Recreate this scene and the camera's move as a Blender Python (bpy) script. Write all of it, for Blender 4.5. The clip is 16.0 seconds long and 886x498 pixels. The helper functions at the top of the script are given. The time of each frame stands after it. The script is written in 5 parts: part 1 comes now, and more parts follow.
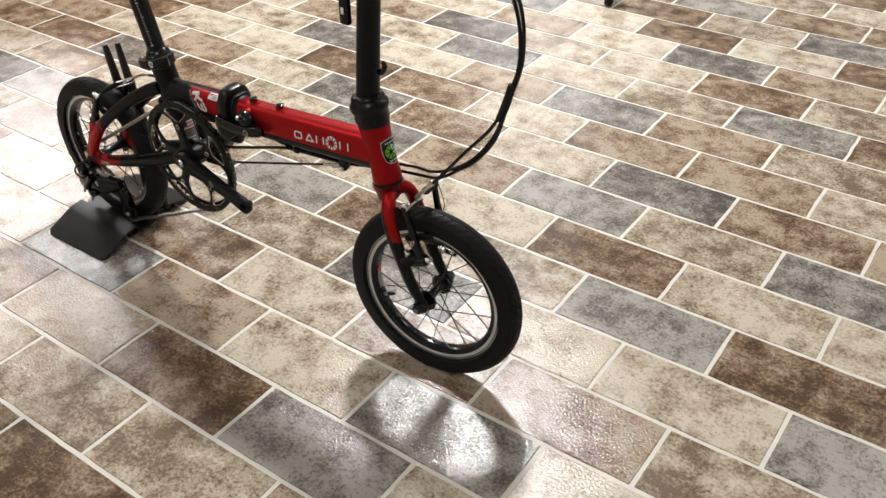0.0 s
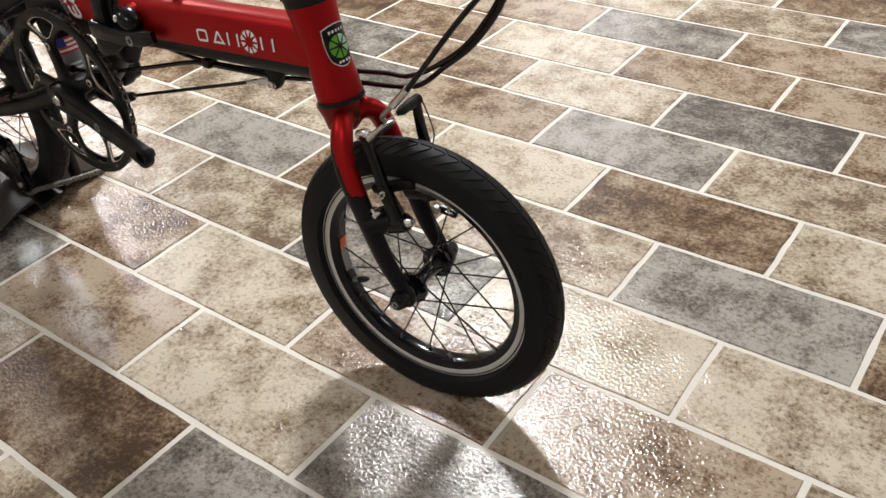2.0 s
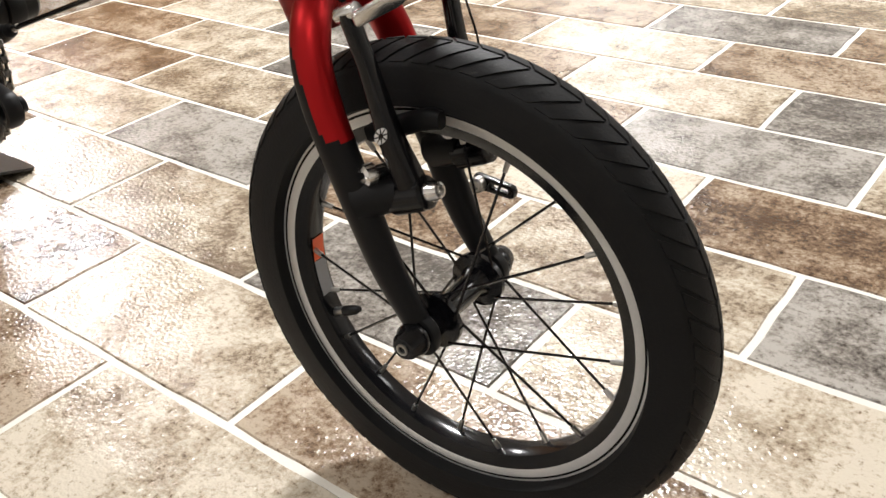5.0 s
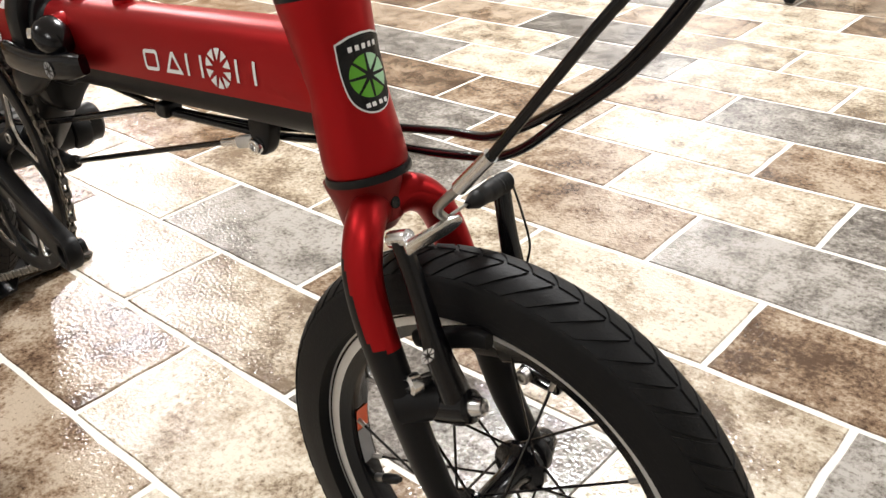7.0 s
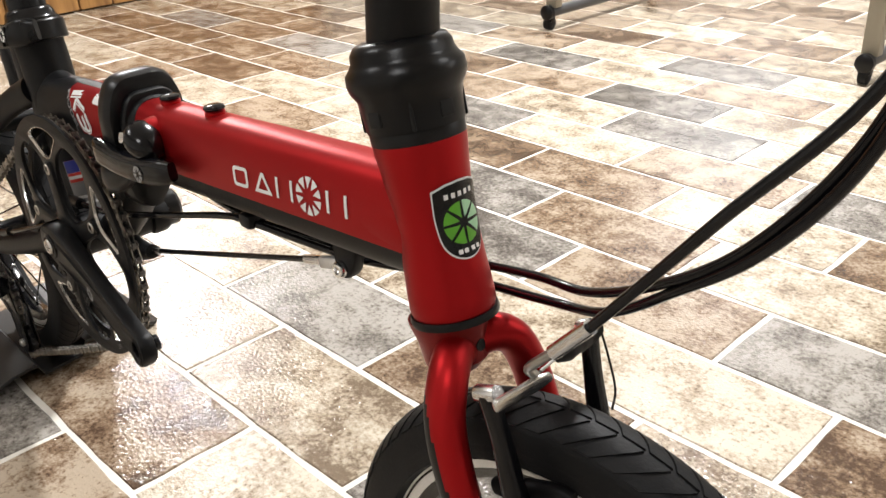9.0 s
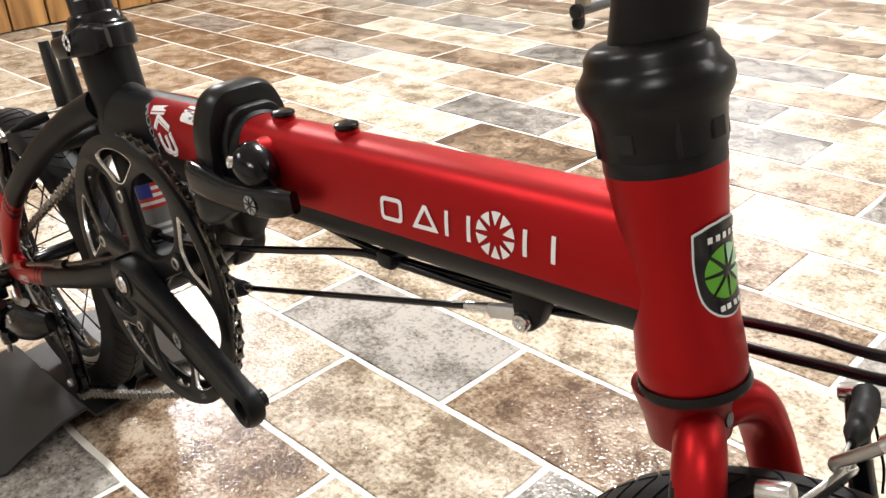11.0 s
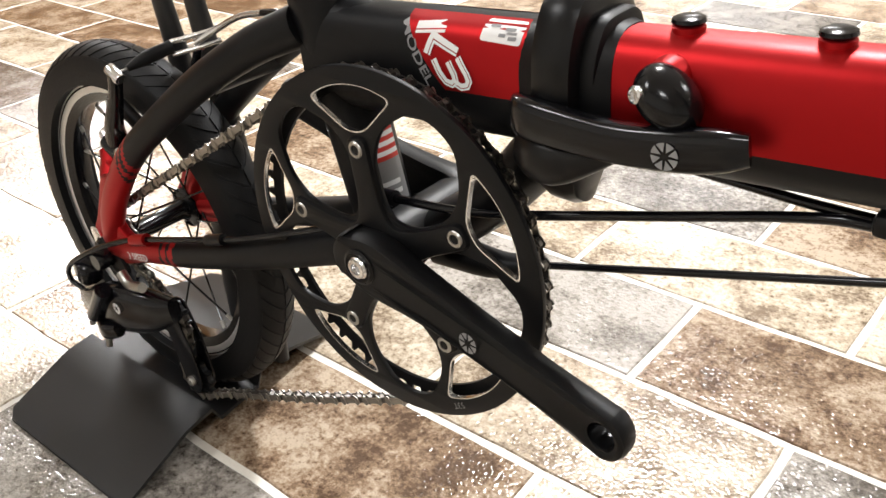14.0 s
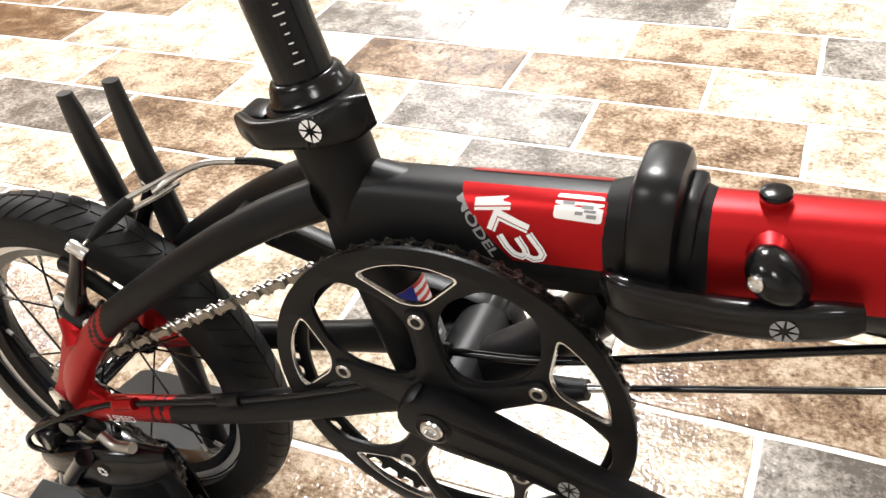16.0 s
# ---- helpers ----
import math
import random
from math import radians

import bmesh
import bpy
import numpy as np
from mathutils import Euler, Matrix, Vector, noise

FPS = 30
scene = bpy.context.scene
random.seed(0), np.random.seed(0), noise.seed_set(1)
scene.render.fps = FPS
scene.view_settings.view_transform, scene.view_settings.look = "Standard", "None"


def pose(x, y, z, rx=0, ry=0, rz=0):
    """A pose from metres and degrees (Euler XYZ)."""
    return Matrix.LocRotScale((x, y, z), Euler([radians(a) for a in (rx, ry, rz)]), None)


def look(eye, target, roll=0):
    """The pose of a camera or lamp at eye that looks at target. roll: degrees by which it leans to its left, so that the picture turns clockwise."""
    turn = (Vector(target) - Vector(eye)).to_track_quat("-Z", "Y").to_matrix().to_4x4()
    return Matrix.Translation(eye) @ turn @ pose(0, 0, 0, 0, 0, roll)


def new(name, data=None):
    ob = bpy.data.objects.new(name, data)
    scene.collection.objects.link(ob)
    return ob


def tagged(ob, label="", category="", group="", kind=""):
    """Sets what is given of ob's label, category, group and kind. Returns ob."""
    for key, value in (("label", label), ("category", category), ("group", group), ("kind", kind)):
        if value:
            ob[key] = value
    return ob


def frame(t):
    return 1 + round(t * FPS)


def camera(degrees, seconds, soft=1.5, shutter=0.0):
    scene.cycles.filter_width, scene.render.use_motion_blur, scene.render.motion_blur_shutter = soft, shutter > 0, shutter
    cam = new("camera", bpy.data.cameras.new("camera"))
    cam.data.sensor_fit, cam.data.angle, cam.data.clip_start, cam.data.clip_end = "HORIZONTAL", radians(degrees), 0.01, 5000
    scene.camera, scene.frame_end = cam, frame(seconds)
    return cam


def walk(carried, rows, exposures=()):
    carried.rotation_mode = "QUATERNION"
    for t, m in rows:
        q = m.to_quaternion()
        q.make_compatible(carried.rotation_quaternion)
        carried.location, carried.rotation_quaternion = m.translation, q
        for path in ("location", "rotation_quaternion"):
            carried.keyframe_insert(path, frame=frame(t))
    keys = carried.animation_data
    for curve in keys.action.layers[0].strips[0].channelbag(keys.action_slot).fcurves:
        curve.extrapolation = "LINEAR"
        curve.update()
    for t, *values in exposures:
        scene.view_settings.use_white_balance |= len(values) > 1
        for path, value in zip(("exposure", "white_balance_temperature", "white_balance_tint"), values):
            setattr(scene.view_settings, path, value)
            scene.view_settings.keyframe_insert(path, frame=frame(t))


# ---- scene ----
cam = camera(53.2, 16.0)
PATH = [
    (0, (1.25, -0.958, 1.143), (0.305, 0.351, -0.039), -1.2),
    (0.5, (1.21, -0.82, 1.081), (0.246, 0.428, -0.149), -2.1),
    (1, (1.174, -0.731, 1.003), (0.187, 0.462, -0.264), -3.5),
    (1.5, (1.113, -0.653, 0.9), (0.096, 0.544, -0.338), -4.5),
    (2, (1.044, -0.585, 0.781), (0.028, 0.661, -0.408), -5.2),
    (2.5, (0.97, -0.52, 0.69), (-0.039, 0.787, -0.439), -5.1),
    (3, (0.911, -0.473, 0.62), (-0.104, 0.87, -0.461), -4.4),
    (3.2, (0.895, -0.456, 0.6), (-0.126, 0.891, -0.468), -4.3),
    (5.3, (0.821, -0.341, 0.488), (-0.294, 0.956, -0.548), -4.7),
    (5.5, (0.819, -0.333, 0.496), (-0.312, 0.954, -0.536), -4.8),
    (6, (0.817, -0.32, 0.522), (-0.344, 0.945, -0.503), -4.7),
    (6.5, (0.808, -0.309, 0.55), (-0.371, 0.95, -0.462), -4.3),
    (7, (0.796, -0.308, 0.581), (-0.397, 0.956, -0.408), -3.9),
    (7.5, (0.792, -0.294, 0.6), (-0.425, 0.963, -0.37), -3.6),
    (8, (0.788, -0.297, 0.624), (-0.46, 0.942, -0.328), -3.2),
    (8.5, (0.779, -0.288, 0.625), (-0.494, 0.947, -0.299), -2.9),
    (9, (0.757, -0.296, 0.628), (-0.541, 0.93, -0.274), -2.6),
    (9.2, (0.746, -0.297, 0.63), (-0.558, 0.925, -0.268), -2.8),
    (11.3, (0.578, -0.306, 0.598), (-0.702, 0.941, -0.301), -3.4),
    (11.5, (0.558, -0.307, 0.589), (-0.717, 0.945, -0.307), -3.4),
    (12, (0.513, -0.319, 0.569), (-0.743, 0.947, -0.335), -3.4),
    (12.5, (0.462, -0.342, 0.554), (-0.778, 0.928, -0.368), -2.9),
    (13, (0.401, -0.348, 0.55), (-0.812, 0.933, -0.392), -2.1),
    (13.5, (0.349, -0.354, 0.556), (-0.828, 0.925, -0.433), -2.2),
    (14, (0.312, -0.359, 0.56), (-0.808, 0.934, -0.477), -3.5),
    (14.5, (0.254, -0.366, 0.548), (-0.769, 0.987, -0.512), -3.8),
    (15, (0.206, -0.37, 0.568), (-0.663, 1.074, -0.509), -3.4),
    (15.5, (0.176, -0.378, 0.619), (-0.575, 1.095, -0.506), -4.5),
    (16, (0.154, -0.364, 0.681), (-0.546, 1.065, -0.53), -6.3),
]
walk(cam, [(t, look(eye, target, roll)) for t, eye, target, roll in PATH],
     [(0, -0.48), (2, -0.48), (2.6, -0.36), (3.2, -0.22), (5.3, 0.0), (7, 0.05), (9, 0.08), (12, 0.30), (14.5, 0.36), (15.2, 0.46), (16, 0.52)])

# ---- world and lamps ----
world = bpy.data.worlds.new("shop_world")
scene.world = world
world.use_nodes = True
world.node_tree.nodes["Background"].inputs[0].default_value = (0.9, 0.95, 1.0, 1)
world.node_tree.nodes["Background"].inputs[1].default_value = 0.05

CEIL = 2.7
# First three sit where floor glints place them; last four are added fill, unseen.
LAMPS = [(-0.62, 1.78, 0.36, 0.36, 160), (-4.80, 2.1, 0.9, 0.5, 165), (-2.6, 6.2, 1.2, 0.9, 75), (2.0, 2.2, 0.6, 0.6, 25),
         (1.2, -1.9, 0.6, 0.6, 28), (-1.6, -1.6, 0.6, 0.6, 36), (3.5, 5.5, 1.2, 0.9, 70)]


# ---- materials ----
def nodes_of(name):
    m = bpy.data.materials.new(name)
    m.use_nodes = True
    nt = m.node_tree
    return m, nt, nt.nodes, nt.links, nt.nodes["Principled BSDF"]


def surface(name, col, rough=0.5, metal=0.0, grain=0.0, grain_scale=400.0, vary=0.0, vary_scale=30.0, coat=0.0, bump=0.0, spec=0.5, emit=0.0):
    """A painted, metal or plastic surface with fine grain in colour, gloss and relief."""
    m, nt, N, L, b = nodes_of(name)
    b.inputs["Roughness"].default_value = rough
    b.inputs["Metallic"].default_value = metal
    b.inputs["Coat Weight"].default_value = coat
    b.inputs["Coat Roughness"].default_value = 0.15
    b.inputs["Specular IOR Level"].default_value = spec
    tc = N.new("ShaderNodeTexCoord")
    n1 = N.new("ShaderNodeTexNoise")
    n1.inputs["Scale"].default_value = grain_scale
    n1.inputs["Detail"].default_value = 3
    n2 = N.new("ShaderNodeTexNoise")
    n2.inputs["Scale"].default_value = vary_scale
    n2.inputs["Detail"].default_value = 4
    L.new(tc.outputs["Object"], n1.inputs["Vector"])
    L.new(tc.outputs["Object"], n2.inputs["Vector"])
    add = N.new("ShaderNodeMath")
    add.operation = "MULTIPLY_ADD"
    L.new(n1.outputs["Fac"], add.inputs[0])
    add.inputs[1].default_value = grain
    mul = N.new("ShaderNodeMath")
    mul.operation = "MULTIPLY"
    L.new(n2.outputs["Fac"], mul.inputs[0])
    mul.inputs[1].default_value = vary
    L.new(mul.outputs[0], add.inputs[2])
    ofs = N.new("ShaderNodeMath")
    ofs.operation = "ADD"
    L.new(add.outputs[0], ofs.inputs[0])
    ofs.inputs[1].default_value = 1 - 0.5 * (grain + vary)
    mix = N.new("ShaderNodeVectorMath")
    mix.operation = "SCALE"
    mix.inputs[0].default_value = col[:3]
    L.new(ofs.outputs[0], mix.inputs["Scale"])
    L.new(mix.outputs[0], b.inputs["Base Color"])
    rr = N.new("ShaderNodeMapRange")
    rr.inputs["To Min"].default_value = max(0.02, rough - 0.07)
    rr.inputs["To Max"].default_value = min(1.0, rough + 0.07)
    L.new(n2.outputs["Fac"], rr.inputs["Value"])
    L.new(rr.outputs[0], b.inputs["Roughness"])
    if bump:
        bp = N.new("ShaderNodeBump")
        bp.inputs["Strength"].default_value = bump
        bp.inputs["Distance"].default_value = 0.0004
        L.new(n1.outputs["Fac"], bp.inputs["Height"])
        L.new(bp.outputs[0], b.inputs["Normal"])
    if emit:
        b.inputs["Emission Color"].default_value = (1, 0.97, 0.92, 1)
        b.inputs["Emission Strength"].default_value = emit
    return m


def tile_material(name, dark, mid, light, island=False):
    """Glossy mottled stone-look tile: cloudy patches, dark specks, fine pitted relief."""
    m, nt, N, L, b = nodes_of(name)
    tc = N.new("ShaderNodeTexCoord")
    rnd = (N.new("ShaderNodeNewGeometry").outputs["Random Per Island"] if island else N.new("ShaderNodeObjectInfo").outputs["Random"])
    geo = N.new("ShaderNodeNewGeometry")
    shift = N.new("ShaderNodeVectorMath")
    shift.operation = "MULTIPLY_ADD"
    comb = N.new("ShaderNodeCombineXYZ")
    L.new(rnd, comb.inputs[0])
    L.new(rnd, comb.inputs[1])
    L.new(comb.outputs[0], shift.inputs[0])
    shift.inputs[1].default_value = (37, 91, 0)
    L.new(geo.outputs["Position"], shift.inputs[2])

    def noise_at(scale, detail, rough=0.6):
        n = N.new("ShaderNodeTexNoise")
        n.inputs["Scale"].default_value = scale
        n.inputs["Detail"].default_value = detail
        n.inputs["Roughness"].default_value = rough
        L.new(shift.outputs[0], n.inputs["Vector"])
        return n.outputs["Fac"]

    cloud, patch, speck, fine = noise_at(17, 6, 0.72), noise_at(6, 3), noise_at(150, 4, 0.75), noise_at(240, 1, 0.5)

    def math_node(op, a, c, d=None):
        n = N.new("ShaderNodeMath")
        n.operation = op
        for i, v in enumerate((a, c, d)):
            if v is None:
                continue
            if isinstance(v, (int, float)):
                n.inputs[i].default_value = v
            else:
                L.new(v, n.inputs[i])
        return n.outputs[0]

    base = math_node("MULTIPLY_ADD", patch, 0.50, math_node("MULTIPLY", cloud, 1.0))
    base = math_node("ADD", base, math_node("MULTIPLY_ADD", speck, 0.72, -0.40))
    base = math_node("ADD", base, math_node("MULTIPLY_ADD", rnd, 0.16, -0.08))
    ramp = N.new("ShaderNodeValToRGB")
    e = ramp.color_ramp.elements
    e[0].position, e[0].color = 0.55, (*dark, 1)
    e[1].position, e[1].color = 0.85, (*light, 1)
    k = e.new(0.68)
    k.color = (*mid, 1)
    L.new(base, ramp.inputs["Fac"])
    spot = N.new("ShaderNodeValToRGB")
    spot.color_ramp.elements[0].position, spot.color_ramp.elements[0].color = 0.31, (0.50, 0.45, 0.40, 1)
    spot.color_ramp.elements[1].position, spot.color_ramp.elements[1].color = 0.42, (1, 1, 1, 1)
    L.new(speck, spot.inputs["Fac"])
    mul = N.new("ShaderNodeMix")
    mul.data_type, mul.blend_type = "RGBA", "MULTIPLY"
    mul.inputs[0].default_value = 1
    L.new(ramp.outputs[0], mul.inputs["A"])
    L.new(spot.outputs[0], mul.inputs["B"])
    L.new(mul.outputs["Result"], b.inputs["Base Color"])
    rr = N.new("ShaderNodeMapRange")
    rr.inputs["To Min"].default_value, rr.inputs["To Max"].default_value = 0.07, 0.16
    L.new(cloud, rr.inputs["Value"])
    L.new(rr.outputs[0], b.inputs["Roughness"])
    b.inputs["Specular IOR Level"].default_value = 0.55
    bp = N.new("ShaderNodeBump")
    bp.inputs["Strength"].default_value = 0.65
    bp.inputs["Distance"].default_value = 0.0014
    hgt = math_node("MULTIPLY_ADD", speck, 0.22, fine)
    L.new(hgt, bp.inputs["Height"])
    L.new(bp.outputs[0], b.inputs["Normal"])
    return m


TILE_COLOURS = {
    "cream": ((0.165, 0.122, 0.083), (0.365, 0.300, 0.222), (0.575, 0.515, 0.420)),
    "brown": ((0.080, 0.049, 0.031), (0.200, 0.135, 0.086), (0.400, 0.325, 0.245)),
    "grey": ((0.085, 0.075, 0.066), (0.190, 0.172, 0.152), (0.375, 0.350, 0.318)),
}
TILE_MATS = {k: tile_material("tile_" + k, *v) for k, v in TILE_COLOURS.items()}
TILE_FAR = {k: tile_material("tile_far_" + k, *v, island=True) for k, v in TILE_COLOURS.items()}
GROUT = surface("grout", (0.66, 0.63, 0.57), 0.6, grain=0.2, grain_scale=500, vary=0.25, vary_scale=9, bump=0.4)
RED = surface("red_anodised_paint", (0.375, 0.0065, 0.009), 0.40, metal=0.8, grain=0.10, grain_scale=2600, vary=0.10, vary_scale=14, bump=0.06)
BLACK = surface("matt_black_paint", (0.0045, 0.0045, 0.005), 0.44, spec=0.2, grain=0.3, grain_scale=2400, vary=0.3, vary_scale=20, bump=0.10)
GLOSS = surface("gloss_black", (0.004, 0.004, 0.005), 0.17, grain=0.1, vary=0.2, spec=0.32)
PLASTIC = surface("black_plastic", (0.004, 0.004, 0.0045), 0.30, spec=0.26, grain=0.3, grain_scale=900, vary=0.2, bump=0.06)
RUBBER = surface("black_rubber", (0.005, 0.005, 0.0055), 0.55, spec=0.2, grain=0.35, grain_scale=700, vary=0.35, vary_scale=25, bump=0.18)
SILVER = surface("polished_aluminium", (0.72, 0.72, 0.72), 0.20, metal=1.0, grain=0.1, vary=0.12)
TRACK = surface("machined_rim", (0.66, 0.66, 0.66), 0.36, metal=0.75, grain=0.25, grain_scale=900, vary=0.15, bump=0.08)
STEEL = surface("steel", (0.42, 0.41, 0.39), 0.32, metal=1.0, grain=0.3, grain_scale=800, vary=0.3)
CHAIN = surface("oiled_chain_steel", (0.30, 0.28, 0.25), 0.34, metal=1.0, grain=0.3, grain_scale=900, vary=0.4)
WHITE = surface("white_print", (0.80, 0.80, 0.80), 0.5, grain=0.05)
GREY = surface("grey_print", (0.24, 0.24, 0.245), 0.5, grain=0.05)
GREEN = surface("green_print", (0.10, 0.36, 0.02), 0.35, grain=0.1)
GREENL = surface("pale_green_print", (0.42, 0.72, 0.46), 0.35, grain=0.1)
ORANGE = surface("orange_sticker", (0.75, 0.10, 0.02), 0.45)
BLUE = surface("blue_print", (0.02, 0.03, 0.22), 0.4)
REDP = surface("red_print", (0.55, 0.03, 0.02), 0.4)
DARKRED = surface("dark_red_weld", (0.20, 0.006, 0.006), 0.4, metal=0.5, grain=0.3, grain_scale=900, bump=0.3)
STAND = surface("stand_black", (0.006, 0.006, 0.0065), 0.42, spec=0.40, grain=0.35, grain_scale=900, vary=0.4, vary_scale=9, bump=0.15)
RACKM = surface("rack_grey_paint", (0.05, 0.05, 0.052), 0.4, vary=0.2)
POSTM = surface("rack_post_beige", (0.30, 0.27, 0.21), 0.5, vary=0.2)
WALLM = surface("white_wall", (0.72, 0.70, 0.66), 0.8, grain=0.05, vary=0.08, vary_scale=2, bump=0.1)
CEILM = surface("ceiling_white", (0.78, 0.77, 0.74), 0.85, grain=0.05, vary=0.05, vary_scale=2)


def wood_material():
    m, nt, N, L, b = nodes_of("knotty_pine")
    tc = N.new("ShaderNodeTexCoord")
    mp = N.new("ShaderNodeMapping")
    mp.inputs["Scale"].default_value = (14, 14, 1.6)
    L.new(tc.outputs["Object"], mp.inputs["Vector"])
    info = N.new("ShaderNodeObjectInfo")
    n = N.new("ShaderNodeTexNoise")
    n.noise_dimensions = "4D"
    n.inputs["Scale"].default_value, n.inputs["Detail"].default_value = 2.2, 6
    L.new(mp.outputs[0], n.inputs["Vector"])
    sc = N.new("ShaderNodeMath")
    sc.operation = "MULTIPLY"
    sc.inputs[1].default_value = 50
    L.new(info.outputs["Random"], sc.inputs[0])
    L.new(sc.outputs[0], n.inputs["W"])
    r = N.new("ShaderNodeValToRGB")
    e = r.color_ramp.elements
    e[0].position, e[0].color = 0.3, (0.13, 0.05, 0.015, 1)
    e[1].position, e[1].color = 0.72, (0.50, 0.27, 0.09, 1)
    L.new(n.outputs["Fac"], r.inputs["Fac"])
    L.new(r.outputs[0], b.inputs["Base Color"])
    b.inputs["Roughness"].default_value = 0.45
    bp = N.new("ShaderNodeBump")
    bp.inputs["Strength"].default_value, bp.inputs["Distance"].default_value = 0.3, 0.002
    L.new(n.outputs["Fac"], bp.inputs["Height"])
    L.new(bp.outputs[0], b.inputs["Normal"])
    return m


WOOD = wood_material()


def tyre_material():
    """Rubber with fine moulded rings on the side walls (the axle is local y)."""
    m, nt, N, L, b = nodes_of("tyre_rubber")
    tc = N.new("ShaderNodeTexCoord")
    sep = N.new("ShaderNodeSeparateXYZ")
    L.new(tc.outputs["Object"], sep.inputs[0])

    def f(op, a, c=0.0, d=None):
        n = N.new("ShaderNodeMath")
        n.operation = op
        for i, v in enumerate((a, c, d)):
            if v is None:
                continue
            if isinstance(v, (int, float)):
                n.inputs[i].default_value = v
            else:
                L.new(v, n.inputs[i])
        return n.outputs[0]

    x, y, z = sep.outputs
    rad = f("SQRT", f("ADD", f("MULTIPLY", x, x), f("MULTIPLY", z, z)))
    rib = f("MULTIPLY", f("LESS_THAN", f("ABSOLUTE", f("SUBTRACT", f("FRACT", f("MULTIPLY", rad, 260.0)), 0.5)), 0.10), f("LESS_THAN", rad, 0.150))
    n = N.new("ShaderNodeTexNoise")
    n.inputs["Scale"].default_value, n.inputs["Detail"].default_value = 500, 3
    L.new(tc.outputs["Object"], n.inputs["Vector"])
    h = f("ADD", f("MULTIPLY", rib, 0.25), f("MULTIPLY", n.outputs["Fac"], 0.12))
    bp = N.new("ShaderNodeBump")
    bp.inputs["Strength"].default_value, bp.inputs["Distance"].default_value = 1.0, 0.0018
    L.new(h, bp.inputs["Height"])
    L.new(bp.outputs[0], b.inputs["Normal"])
    n2 = N.new("ShaderNodeTexNoise")
    n2.inputs["Scale"].default_value, n2.inputs["Detail"].default_value = 24, 4
    L.new(tc.outputs["Object"], n2.inputs["Vector"])
    r = N.new("ShaderNodeValToRGB")
    r.color_ramp.elements[0].color, r.color_ramp.elements[1].color = (0.0040, 0.0040, 0.0045, 1), (0.0075, 0.0075, 0.008, 1)
    L.new(n2.outputs["Fac"], r.inputs["Fac"])
    L.new(r.outputs[0], b.inputs["Base Color"])
    b.inputs["Roughness"].default_value = 0.55
    b.inputs["Specular IOR Level"].default_value = 0.2
    return m


TYRE = tyre_material()


# ---- building helpers ----
def finish(bm, mats, name="mesh", sharp=38):
    bmesh.ops.recalc_face_normals(bm, faces=bm.faces)
    for f in bm.faces:
        f.smooth = True
    for e in bm.edges:
        if len(e.link_faces) == 2 and e.calc_face_angle(0) > radians(sharp):
            e.smooth = False
    me = bpy.data.meshes.new(name)
    bm.to_mesh(me)
    bm.free()
    for m in (mats if isinstance(mats, (list, tuple)) else [mats]):
        me.materials.append(m)
    return me


WORLD = {}


def part(name, bm, material, parent=None, label="", sharp=38, at=None):
    """Links one mesh under a thing or a part. at: its own origin, in the world."""
    ob = new(name, bm if isinstance(bm, bpy.types.Mesh) else finish(bm, material, name, sharp))
    WORLD[ob.name] = at if at is not None else Matrix.Identity(4)
    if parent is not None:
        ob.parent = parent
        ob.matrix_parent_inverse = WORLD[parent.name].inverted()
    ob.matrix_basis = WORLD[ob.name]
    if label:
        tagged(ob, label)
    return ob


def thing(name, label, category, base, group=""):
    e = new(name)
    e.empty_display_size = 0.05
    e.location = base
    WORLD[e.name] = Matrix.Translation(base)
    return tagged(e, label, category, group)


def spline(pts, n=8):
    """Catmull-Rom through the points (tuples of any length)."""
    P = [np.array(p, float) for p in pts]
    P = [2 * P[0] - P[1]] + P + [2 * P[-1] - P[-2]]
    out = []
    for i in range(1, len(P) - 2):
        for k in range(n):
            t = k / n
            a, b, c, d = P[i - 1:i + 3]
            out.append(0.5 * (2 * b + (c - a) * t + (2 * a - 5 * b + 4 * c - d) * t * t + (3 * b - a - 3 * c + d) * t ** 3))
    out.append(P[-2])
    return out


